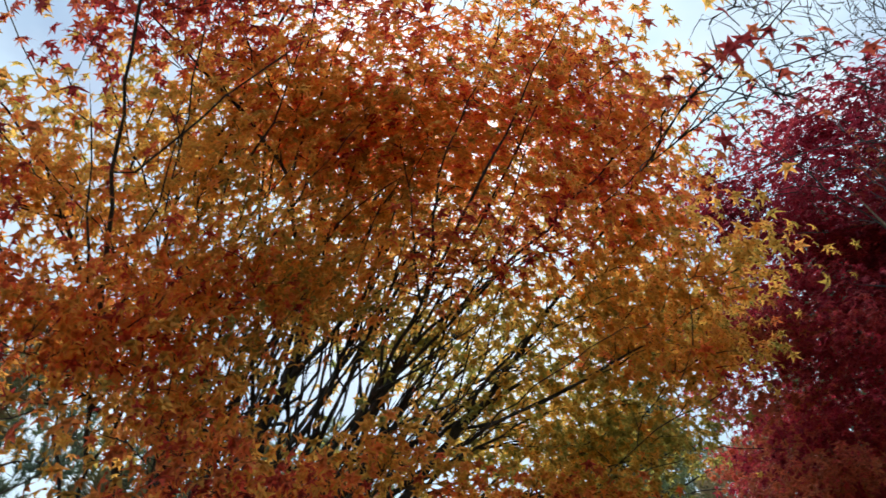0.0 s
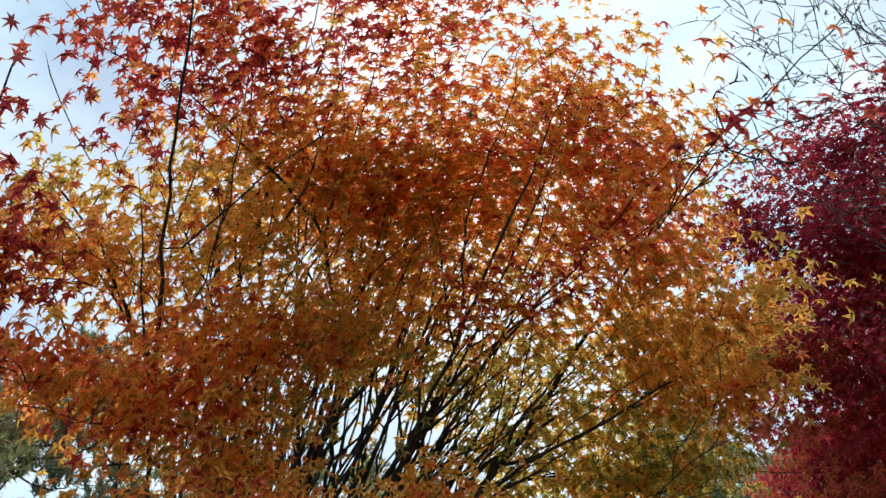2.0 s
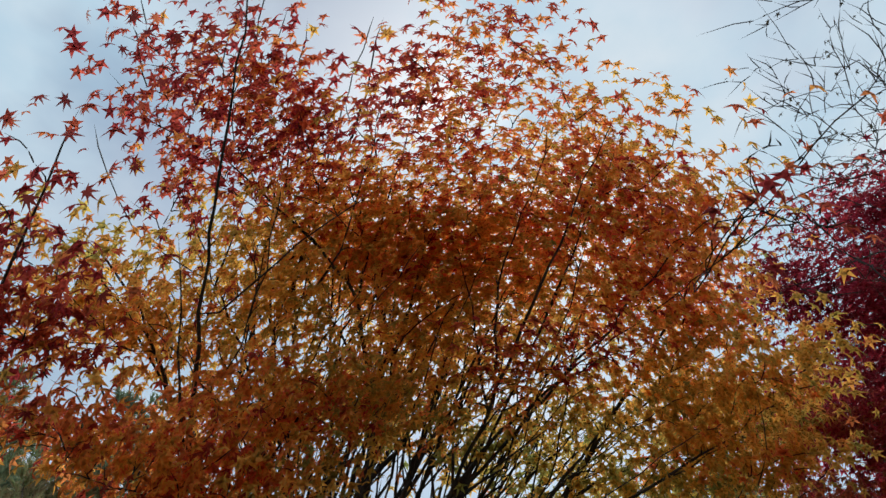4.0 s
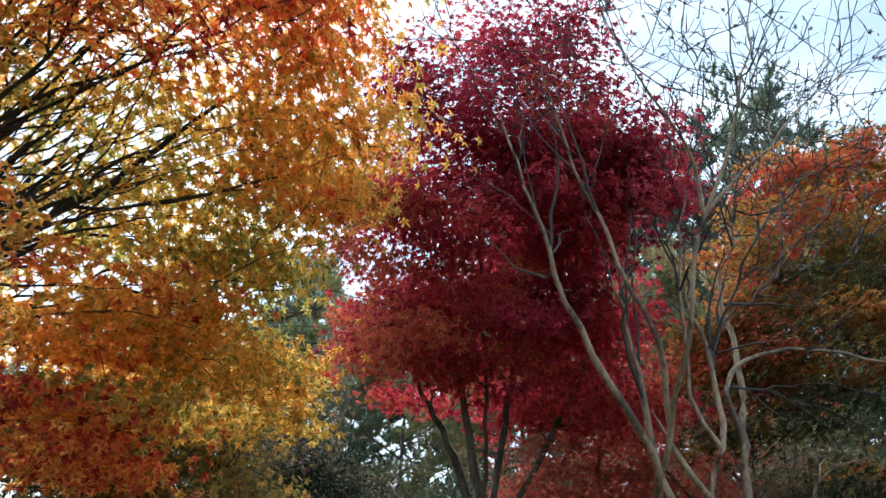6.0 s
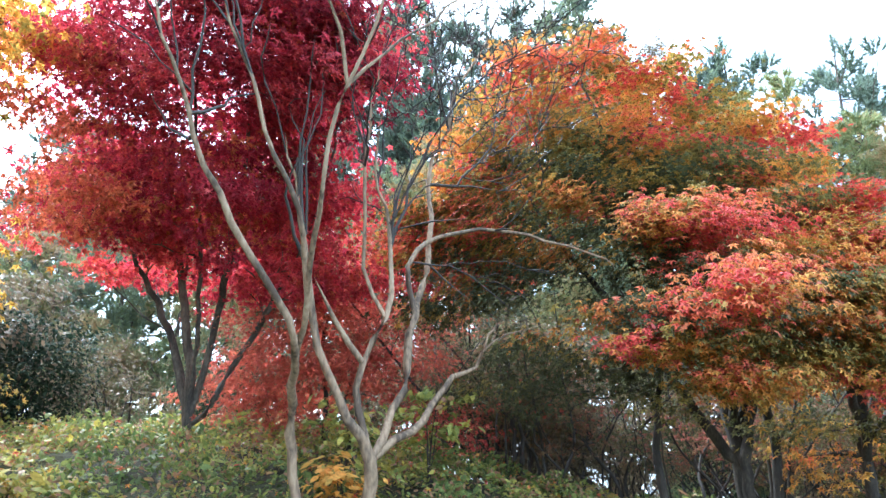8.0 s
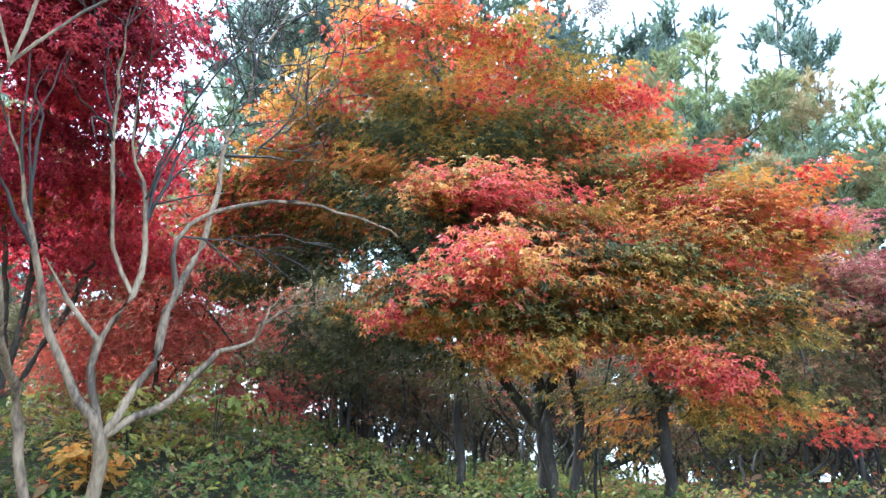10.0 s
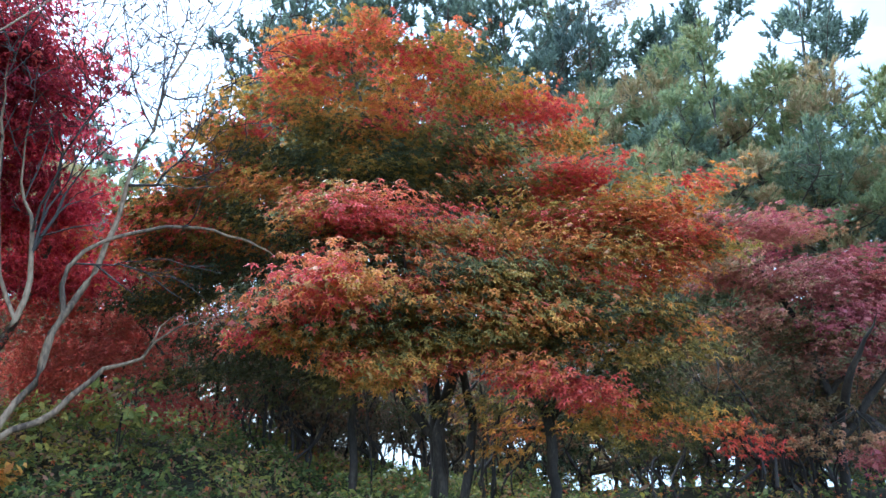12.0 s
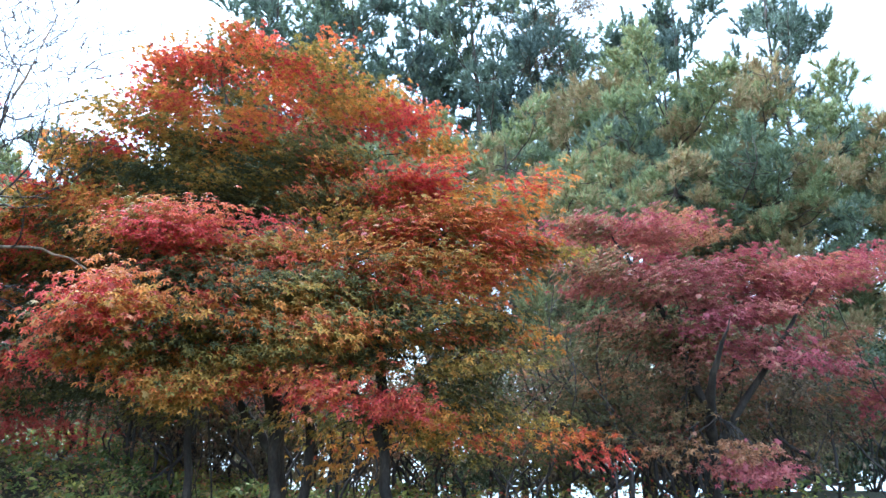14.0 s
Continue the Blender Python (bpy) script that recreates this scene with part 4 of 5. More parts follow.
# ---- the maple that is turning from green to red ----
def turning_maple():
    f = on_ground(4.3, 6.1)
    g = on_ground(5.3, 5.9)
    stems = [
        [f, (4.32, 6.1, 1.6), (4.2, 6.2, 2.4), (3.9, 6.4, 3.4), (3.6, 6.6, 4.6), (3.4, 6.7, 5.5)],
        [(4.3, 6.1, 1.4), (3.9, 6.1, 2.0), (3.4, 6.1, 2.7), (2.8, 6.0, 3.4), (2.5, 6.0, 4.0)],
        [(4.3, 6.1, 1.5), (4.6, 6.1, 2.4), (4.9, 6.2, 3.4), (5.1, 6.4, 4.3)],
        [(4.3, 6.1, 1.7), (4.2, 5.7, 2.3), (4.1, 5.2, 2.7), (4.1, 4.9, 2.9)],
    ]
    # slender stems crowd round the foot of the tree
    rng = np.random.default_rng(44)
    for _ in range(9):
        q, h = rng.uniform(-0.9, 0.6), rng.uniform(2.6, 3.6)
        p = on_ground(4.2 + q, 6.2 + rng.normal(0, 0.25))
        stems.append([p, (p[0] + rng.normal(0, 0.08), p[1], p[2] + 0.8), (p[0] + 0.35 * q + rng.normal(0, 0.15), p[1] - 0.1, p[2] + 1.7), (p[0] + 0.9 * q + rng.normal(0, 0.3), p[1] - 0.2, h)])
    cap = [
        ((3.51, 7.00, 5.93), (0.48, 0.43, 0.31), 51, 0.34),
        ((2.96, 6.90, 5.47), (0.46, 0.42, 0.36), 51, 0.36),
        ((4.17, 7.00, 5.68), (0.47, 0.43, 0.36), 51, 0.38),
        ((2.65, 6.70, 4.99), (0.44, 0.40, 0.35), 51, 0.42),
        ((4.69, 6.90, 5.20), (0.39, 0.35, 0.31), 47, 0.34),
        ((5.10, 6.70, 4.79), (0.38, 0.34, 0.30), 42, 0.34),
        ((5.56, 6.60, 4.61), (0.37, 0.34, 0.25), 42, 0.34),
        ((3.38, 6.70, 4.98), (0.50, 0.45, 0.39), 51, 0.48),
        ((3.99, 6.60, 4.83), (0.49, 0.44, 0.38), 51, 0.44),
        ((2.31, 6.50, 4.48), (0.36, 0.33, 0.29), 38, 0.54, 0.8),
    ]
    # Tints above 0.7 put the dome's inner shade into the olive leaves
    shoulder = [
        ((3.12, 6.50, 4.41), (0.47, 0.43, 0.36), 69, 0.8),
        ((2.58, 6.40, 4.15), (0.47, 0.42, 0.36), 69, 0.76),
        ((3.83, 6.50, 4.33), (0.47, 0.42, 0.36), 69, 0.68),
        ((4.46, 6.40, 4.33), (0.47, 0.42, 0.36), 69, 0.48),
        ((4.99, 6.20, 4.04), (0.40, 0.36, 0.31), 64, 0.5),
        ((3.17, 6.30, 3.91), (0.45, 0.40, 0.29), 64, 0.92),
        ((3.84, 6.30, 3.89), (0.45, 0.40, 0.29), 64, 0.92),
        ((4.44, 6.20, 3.77), (0.44, 0.40, 0.29), 64, 0.76),
        ((5.01, 6.00, 3.57), (0.38, 0.34, 0.25), 52, 0.61),
        ((5.46, 5.90, 3.79), (0.33, 0.29, 0.21), 52, 0.26),
    ]
    # Olive leaves, with the flank's shade set by tints near 0.9
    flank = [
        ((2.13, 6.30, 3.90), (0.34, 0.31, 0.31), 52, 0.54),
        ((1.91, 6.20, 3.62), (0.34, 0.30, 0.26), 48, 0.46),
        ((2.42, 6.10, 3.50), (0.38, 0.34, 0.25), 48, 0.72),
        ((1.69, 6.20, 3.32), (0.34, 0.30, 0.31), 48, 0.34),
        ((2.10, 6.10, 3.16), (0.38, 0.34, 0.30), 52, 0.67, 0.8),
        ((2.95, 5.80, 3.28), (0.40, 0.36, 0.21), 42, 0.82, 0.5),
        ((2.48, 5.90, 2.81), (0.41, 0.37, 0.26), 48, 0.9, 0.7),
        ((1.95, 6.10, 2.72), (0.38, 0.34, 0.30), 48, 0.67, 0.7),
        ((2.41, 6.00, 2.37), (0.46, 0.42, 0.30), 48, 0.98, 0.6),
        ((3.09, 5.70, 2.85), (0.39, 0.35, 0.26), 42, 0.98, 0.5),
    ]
    bright_shelf = [
        ((3.42, 5.10, 3.31), (0.20, 0.18, 0.09), 32, 0.34),
        ((3.83, 5.20, 3.20), (0.29, 0.26, 0.15), 52, 0.18),
        ((4.16, 5.30, 3.15), (0.30, 0.27, 0.17), 52, 0.2),
        ((4.56, 5.50, 3.04), (0.31, 0.28, 0.20), 52, 0.28),
        ((4.82, 5.50, 2.90), (0.22, 0.19, 0.15), 32, 0.36),
        ((3.56, 5.40, 3.10), (0.28, 0.25, 0.19), 42, 0.74),
        ((4.19, 5.50, 2.87), (0.38, 0.34, 0.19), 48, 0.63),
        ((3.62, 5.20, 3.09), (0.29, 0.26, 0.15), 39, 0.18),
    ]
    low_shelf = [
        ((3.68, 4.60, 2.56), (0.23, 0.21, 0.10), 42, 0.37),
        ((3.50, 4.60, 2.45), (0.17, 0.16, 0.09), 30, 0.29),
        ((3.09, 4.90, 2.26), (0.23, 0.20, 0.10), 39, 0.47),
        ((3.49, 4.90, 2.32), (0.29, 0.26, 0.15), 42, 0.81),
        ((3.94, 5.00, 2.48), (0.29, 0.27, 0.17), 42, 0.68),
        ((4.37, 5.10, 2.61), (0.26, 0.23, 0.15), 42, 0.53),
        ((4.72, 5.10, 2.50), (0.26, 0.24, 0.15), 42, 0.57),
        ((5.04, 5.00, 2.35), (0.26, 0.23, 0.15), 42, 0.61),
        ((4.80, 5.10, 2.62), (0.31, 0.28, 0.15), 42, 0.55),
        ((5.13, 5.00, 2.44), (0.25, 0.23, 0.15), 39, 0.59),
    ]
    between = [
        ((3.94, 5.40, 2.98), (0.37, 0.30, 0.25), 40, 0.42),
        ((4.41, 5.40, 2.76), (0.37, 0.30, 0.23), 40, 0.4),
        ((4.87, 5.40, 2.74), (0.37, 0.30, 0.25), 40, 0.44),
        ((5.37, 5.50, 2.69), (0.39, 0.31, 0.25), 40, 0.46),
        ((3.59, 5.20, 2.77), (0.31, 0.25, 0.20), 30, 0.56),
        ((4.18, 5.20, 2.29), (0.35, 0.28, 0.24), 34, 0.62),
        ((4.62, 5.20, 2.03), (0.35, 0.28, 0.24), 34, 0.7),
        ((5.33, 5.40, 2.22), (0.38, 0.30, 0.25), 34, 0.66),
        ((3.26, 5.20, 2.44), (0.31, 0.25, 0.20), 30, 0.7),
        ((2.91, 5.90, 3.63), (0.37, 0.29, 0.20), 30, 0.3),
        ((2.31, 6.00, 3.25), (0.37, 0.30, 0.25), 30, 0.3),
    ]
    # Tints of 0.9 and up colour in the shade below the shelves
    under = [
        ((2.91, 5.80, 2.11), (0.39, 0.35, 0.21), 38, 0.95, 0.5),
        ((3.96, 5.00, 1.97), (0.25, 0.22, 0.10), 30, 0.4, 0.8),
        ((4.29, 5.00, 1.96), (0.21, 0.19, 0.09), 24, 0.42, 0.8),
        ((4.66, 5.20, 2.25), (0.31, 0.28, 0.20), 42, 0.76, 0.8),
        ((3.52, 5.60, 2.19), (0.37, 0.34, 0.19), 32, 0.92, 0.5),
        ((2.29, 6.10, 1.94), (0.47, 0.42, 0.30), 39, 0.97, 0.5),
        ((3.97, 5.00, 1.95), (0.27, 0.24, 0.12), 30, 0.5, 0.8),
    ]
    blobs = cap + shoulder + flank + bright_shelf + low_shelf + between + under
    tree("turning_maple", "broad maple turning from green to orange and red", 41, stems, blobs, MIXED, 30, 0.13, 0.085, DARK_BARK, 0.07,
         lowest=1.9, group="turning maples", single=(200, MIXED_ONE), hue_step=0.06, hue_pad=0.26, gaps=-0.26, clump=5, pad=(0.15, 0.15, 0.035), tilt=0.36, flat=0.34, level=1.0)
    stems = [
        [g, (5.28, 5.85, 1.7), (5.3, 5.7, 2.4), (5.6, 5.5, 2.9), (5.9, 5.4, 3.2)],
        [(5.28, 5.85, 1.5), (5.0, 5.5, 2.1), (4.9, 5.1, 2.4), (4.8, 4.9, 2.6)],
        [(5.28, 5.85, 1.6), (5.8, 5.9, 2.1), (6.4, 6.0, 2.6)],
    ]
    upper = [
        ((5.62, 5.90, 3.71), (0.30, 0.27, 0.20), 38, 0.24),
        ((5.44, 5.70, 3.29), (0.31, 0.28, 0.20), 42, 0.38),
        ((5.80, 5.60, 3.23), (0.31, 0.28, 0.20), 42, 0.34),
        ((5.25, 5.40, 2.91), (0.29, 0.26, 0.24), 38, 0.42),
        ((5.76, 5.50, 2.91), (0.33, 0.29, 0.21), 42, 0.48),
        ((6.20, 5.60, 3.21), (0.26, 0.24, 0.22), 34, 0.3),
        ((6.28, 5.60, 2.91), (0.34, 0.31, 0.22), 42, 0.42),
        ((6.58, 5.50, 2.95), (0.29, 0.26, 0.20), 34, 0.26),
        ((6.65, 5.60, 2.64), (0.32, 0.29, 0.21), 38, 0.34),
        ((6.60, 5.30, 3.39), (0.18, 0.17, 0.15), 14, 0.1, 0.7),
        ((5.82, 5.90, 3.64), (0.36, 0.32, 0.24), 42, 0.32),
    ]
    # Olive leaves; tints near 0.9 also darken for shade among the stems
    lower = [
        ((5.57, 5.40, 2.50), (0.34, 0.30, 0.22), 52, 0.74, 0.8),
        ((6.07, 5.50, 2.54), (0.35, 0.32, 0.23), 52, 0.68, 0.8),
        ((5.12, 5.30, 2.13), (0.27, 0.25, 0.19), 36, 0.84, 0.64),
        ((5.73, 5.50, 2.16), (0.39, 0.35, 0.26), 48, 0.86, 0.64),
        ((6.33, 5.70, 2.20), (0.42, 0.38, 0.27), 48, 0.78, 0.64),
        ((4.91, 4.75, 1.90), (0.14, 0.13, 0.07), 20, 0.08, 0.6),
        ((5.37, 5.20, 1.81), (0.16, 0.14, 0.07), 20, 0.1, 0.6),
        ((6.05, 6.00, 1.92), (0.32, 0.29, 0.21), 32, 0.9, 0.4),
        ((6.24, 6.00, 1.54), (0.33, 0.29, 0.22), 28, 0.9, 0.4),
        ((6.70, 7.50, 1.12), (0.25, 0.22, 0.17), 21, 0.9, 0.4),
        ((4.80, 6.20, 1.77), (0.31, 0.28, 0.25), 28, 0.9, 0.4),
    ]
    hanging = [
        ((3.89, 5.40, 2.12), (0.27, 0.22, 0.24), 24, 0.66, 0.7),
        ((4.46, 5.60, 1.83), (0.28, 0.23, 0.24), 22, 0.55, 0.6),
        ((4.99, 5.90, 1.65), (0.30, 0.24, 0.20), 20, 0.58, 0.45),
        ((6.17, 5.80, 1.89), (0.32, 0.25, 0.21), 22, 0.7, 0.6),
        ((5.68, 5.80, 1.59), (0.31, 0.24, 0.20), 22, 0.66, 0.5),
        ((6.53, 6.00, 1.51), (0.33, 0.27, 0.22), 20, 0.58, 0.45),
        ((3.54, 5.50, 1.98), (0.27, 0.22, 0.24), 22, 0.82, 0.6),
        ((5.63, 5.80, 1.77), (0.29, 0.23, 0.22), 24, 0.56, 0.6),
        ((6.12, 6.10, 1.46), (0.30, 0.24, 0.20), 20, 0.58, 0.45),
        ((5.12, 6.00, 1.40), (0.30, 0.24, 0.23), 22, 0.64, 0.5),
        ((6.82, 6.40, 1.38), (0.32, 0.26, 0.21), 20, 0.3, 0.5),
    ]
    blobs = upper + lower + hanging
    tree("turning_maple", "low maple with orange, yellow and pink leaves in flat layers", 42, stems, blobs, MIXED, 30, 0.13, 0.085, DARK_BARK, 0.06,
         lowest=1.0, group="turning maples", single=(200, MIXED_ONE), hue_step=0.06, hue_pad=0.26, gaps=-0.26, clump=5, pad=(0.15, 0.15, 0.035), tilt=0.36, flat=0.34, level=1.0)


turning_maple()


# ---- the rose-red maple ----
def rose_maple():
    f = on_ground(8.3, 7.0)
    stems = [
        [f, (8.3, 7.0, 1.5), (8.1, 6.9, 2.3), (7.8, 7.1, 3.1), (7.6, 7.4, 3.7)],
        [(8.3, 7.0, 1.3), (8.7, 6.8, 1.9), (9.2, 6.7, 2.6), (9.6, 6.8, 3.0)],
        [(8.3, 7.0, 1.4), (8.2, 6.4, 2.0), (8.3, 6.0, 2.5)],
        [on_ground(10.3, 7.0), (10.0, 7.0, 1.7), (9.7, 7.0, 2.65), (9.5, 7.0, 3.2)],
    ]
    upper = [
        ((7.45, 7.40, 3.74), (0.39, 0.35, 0.25), 42, 0.36),
        ((8.01, 7.50, 3.54), (0.46, 0.42, 0.30), 47, 0.42),
        ((8.72, 7.90, 3.76), (0.46, 0.42, 0.30), 47, 0.51),
        ((7.16, 7.00, 3.21), (0.39, 0.35, 0.26), 42, 0.48),
        ((7.68, 7.10, 3.02), (0.46, 0.41, 0.30), 51, 0.4),
        ((8.29, 7.20, 2.95), (0.48, 0.43, 0.31), 51, 0.44),
        ((8.91, 7.40, 3.15), (0.47, 0.42, 0.30), 42, 0.36),
        ((8.72, 6.90, 2.67), (0.40, 0.36, 0.26), 42, 0.2),
        ((9.22, 7.00, 2.76), (0.39, 0.35, 0.25), 42, 0.2),
        ((9.69, 7.20, 2.98), (0.41, 0.37, 0.21), 38, 0.26),
        ((10.40, 7.60, 3.19), (0.33, 0.30, 0.22), 26, 0.16),
    ]
    lower = [
        ((8.01, 7.00, 2.52), (0.48, 0.44, 0.31), 47, 0.68, 0.8),
        ((8.56, 6.90, 2.32), (0.40, 0.36, 0.26), 42, 0.26, 0.8),
        ((8.99, 6.80, 2.23), (0.37, 0.33, 0.23), 38, 0.14, 0.8),
        ((9.45, 6.90, 2.12), (0.38, 0.34, 0.25), 34, 0.38, 0.64),
        ((8.69, 6.70, 1.89), (0.30, 0.27, 0.20), 29, 0.22, 0.8),
        ((7.34, 6.80, 2.46), (0.46, 0.41, 0.30), 42, 0.64, 0.8),
        ((7.40, 7.00, 2.09), (0.47, 0.42, 0.31), 34, 0.92, 0.56),
        ((8.09, 7.00, 1.85), (0.54, 0.49, 0.35), 34, 0.86, 0.56),
        ((9.98, 7.20, 1.84), (0.34, 0.31, 0.22), 26, 0.22, 0.64),
        ((7.66, 6.80, 1.39), (0.35, 0.31, 0.24), 22, 0.72, 0.48),
        ((8.49, 6.20, 1.24), (0.33, 0.30, 0.17), 22, 0.17, 0.56),
    ]
    blobs = upper + lower
    return tree("rose_maple", "spreading maple with rose-red leaves among dark stems", 51, stems, blobs, ROSE, 32, 0.13, 0.085, DARK_BARK, 0.06,
                lowest=1.6, single=(150, ROSE_ONE), hue_step=0.06, hue_pad=0.26, gaps=-0.26, clump=5, pad=(0.15, 0.15, 0.035), tilt=0.36, flat=0.34, level=1.0)


rose_maple()


# ---- the scarlet maple sapling behind the bare tree ----
def scarlet_maple():
    f = on_ground(0.75, 7.1)
    stems = [[f, (0.75, 7.1, 2.0), (0.7, 7.1, 2.7), (0.9, 7.1, 3.3)], [(0.75, 7.1, 1.7), (1.1, 7.1, 2.4), (1.3, 7.05, 3.0)]]
    blobs = [((0.6, 7.0, 2.5), (0.75, 0.4, 0.85), 190, 0.45), ((1.3, 7.0, 2.7), (0.5, 0.4, 0.85), 160, 0.35), ((0.1, 7.0, 2.2), (0.45, 0.3, 0.45), 80, 0.55), ((1.75, 6.8, 1.8), (0.35, 0.3, 0.25), 35, 0.2, 0.7), ((1.65, 6.9, 2.5), (0.3, 0.3, 0.4), 30, 0.5, 0.5)]
    return tree("scarlet_maple", "young scarlet maple standing behind pale bare stems", 61, stems, blobs, SCARLET, 40, 0.13, 0.06, DARK_BARK, 0.03, lowest=1.7, gaps=-0.4)


scarlet_maple()


# ---- pines ----
def needles(rng, shoots, ways, tint, length=0.16, per=44, shoot=0.3, width=0.011):
    """Bottle-brush shoots: thin blades that point forwards round a short twig."""
    n = len(shoots)
    at = np.repeat(shoots, per, axis=0)
    w = np.repeat(ways, per, axis=0)
    u = rng.uniform(-0.5, 0.5, (n * per, 1))
    root = at + w * u * shoot
    d = w * 0.8 + rng.normal(0, 0.45, (n * per, 3))
    d /= np.linalg.norm(d, axis=1, keepdims=True)
    side = np.cross(d, rng.normal(size=(n * per, 3)))
    side /= np.linalg.norm(side, axis=1, keepdims=True) + 1e-9
    ln = length * rng.uniform(0.7, 1.2, (n * per, 1))
    v = np.stack([root - side * width, root + side * width, root + d * ln], 1).reshape(-1, 3)
    f = np.arange(len(v)).reshape(-1, 3)
    return mesh_from("needle_mass", v, f, HAZY_NEEDLE, np.repeat(np.clip(np.repeat(tint, per) + rng.normal(0, 0.08, n * per), 0, 1), 3))


def pine(seed, height, reach, bare, whorls, label, category="pine tree", tufts=5, tint=0.35, group="pines behind the maples", per=26, lift=0.45, close=0.8, heavy=6, finger=0.26, upward=0.55, loose=0.13, blade=0.03):
    """A trunk, whorls of rising branches, and tufts of needles at the branch ends."""
    rng = np.random.default_rng(seed)
    thing = tagged(new("pine"), label, category, group)
    zs = np.linspace(0, height, 14)
    drift = np.cumsum(rng.normal(0, 0.05 * height / 12, (14, 2)), axis=0)
    path = np.column_stack([drift - drift[0], zs])
    rad = 0.009 * height * (1 - zs / height) ** 0.8 + 0.02
    part("trunk", tubes("trunk", [(path, rad, 9)], PINE_BARK), thing)
    lines, shoots, ways, hue = [], [], [], []
    for k in range(whorls):
        u = bare + (0.97 - bare) * (k + rng.uniform(0, 0.6)) / whorls
        z = u * height
        c = np.array([np.interp(z, zs, path[:, 0]), np.interp(z, zs, path[:, 1]), z])
        for j in range(rng.integers(3, 6)):
            g = rng.uniform(0, 2 * np.pi)
            ln = reach * (1 - close * ((u - bare) / (1 - bare)) ** 1.4) * rng.uniform(0.4, 1.15)
            end = c + (math.cos(g) * ln, math.sin(g) * ln, ln * rng.uniform(0.0, 2 * lift))
            line = curve_through([c, c + (end - c) * 0.5 - (0, 0, 0.08 * ln), end, end + (0, 0, 0.15 * ln)], 0.3, rng, 0.02)
            lines.append((line, np.linspace(0.04 * (1 - u) + 0.015, 0.008, len(line)), 5))
            own = rng.normal(tint, 0.16)
            for q in range(max(2, round(tufts * ln / reach) + 1)):
                s = line[int(len(line) * rng.uniform(0.4, 1.0)) - 1] if q else line[-1]
                tip = s + (rng.normal(0, 0.3, 3) * (1, 1, 0.5) + (0, 0, 0.2) if q else np.array((0, 0, 0.15)))
                lines.append((np.array([s, (s + tip) / 2 - (0, 0, 0.03), tip]), np.array([0.012, 0.009, 0.006]), 3))
                for _ in range(heavy):
                    o = rng.normal(0, 1, 3) * (1, 1, 0.55)
                    w = o * 0.55 + (math.cos(g) * 0.2, math.sin(g) * 0.2, upward)
                    shoots.append(tip + o * loose)
                    ways.append(w / np.linalg.norm(w))
                    hue.append(own)
    for q in range(4):
        shoots.append(path[-1] + (0, 0, 0.12 * q))
        ways.append(np.array((0, 0, 1.0)))
        hue.append(tint)
    part("branchwork", tubes("branchwork", lines, PINE_BARK), thing, kind="stuff")
    part("needle_mass", needles(rng, np.array(shoots), np.array(ways), np.clip(hue, 0, 1), 0.18, round(0.65 * per), finger, blade), thing, kind="stuff")
    return thing


def plant(thing, x, y, top, height, turn):
    """Stands a pine with its top at the given height."""
    s = (top - ground_z(x, y)) / height
    thing.matrix_basis = Matrix.LocRotScale((x, y, float(ground_z(x, y)) - 0.05), Euler((0, 0, radians(turn))), (s * 0.85, s * 0.85, s))


def plant_copy(thing, x, y, top, height, turn):
    c = copy_thing(thing, Matrix.Identity(4))
    plant(c, x, y, top, height, turn)
    return c


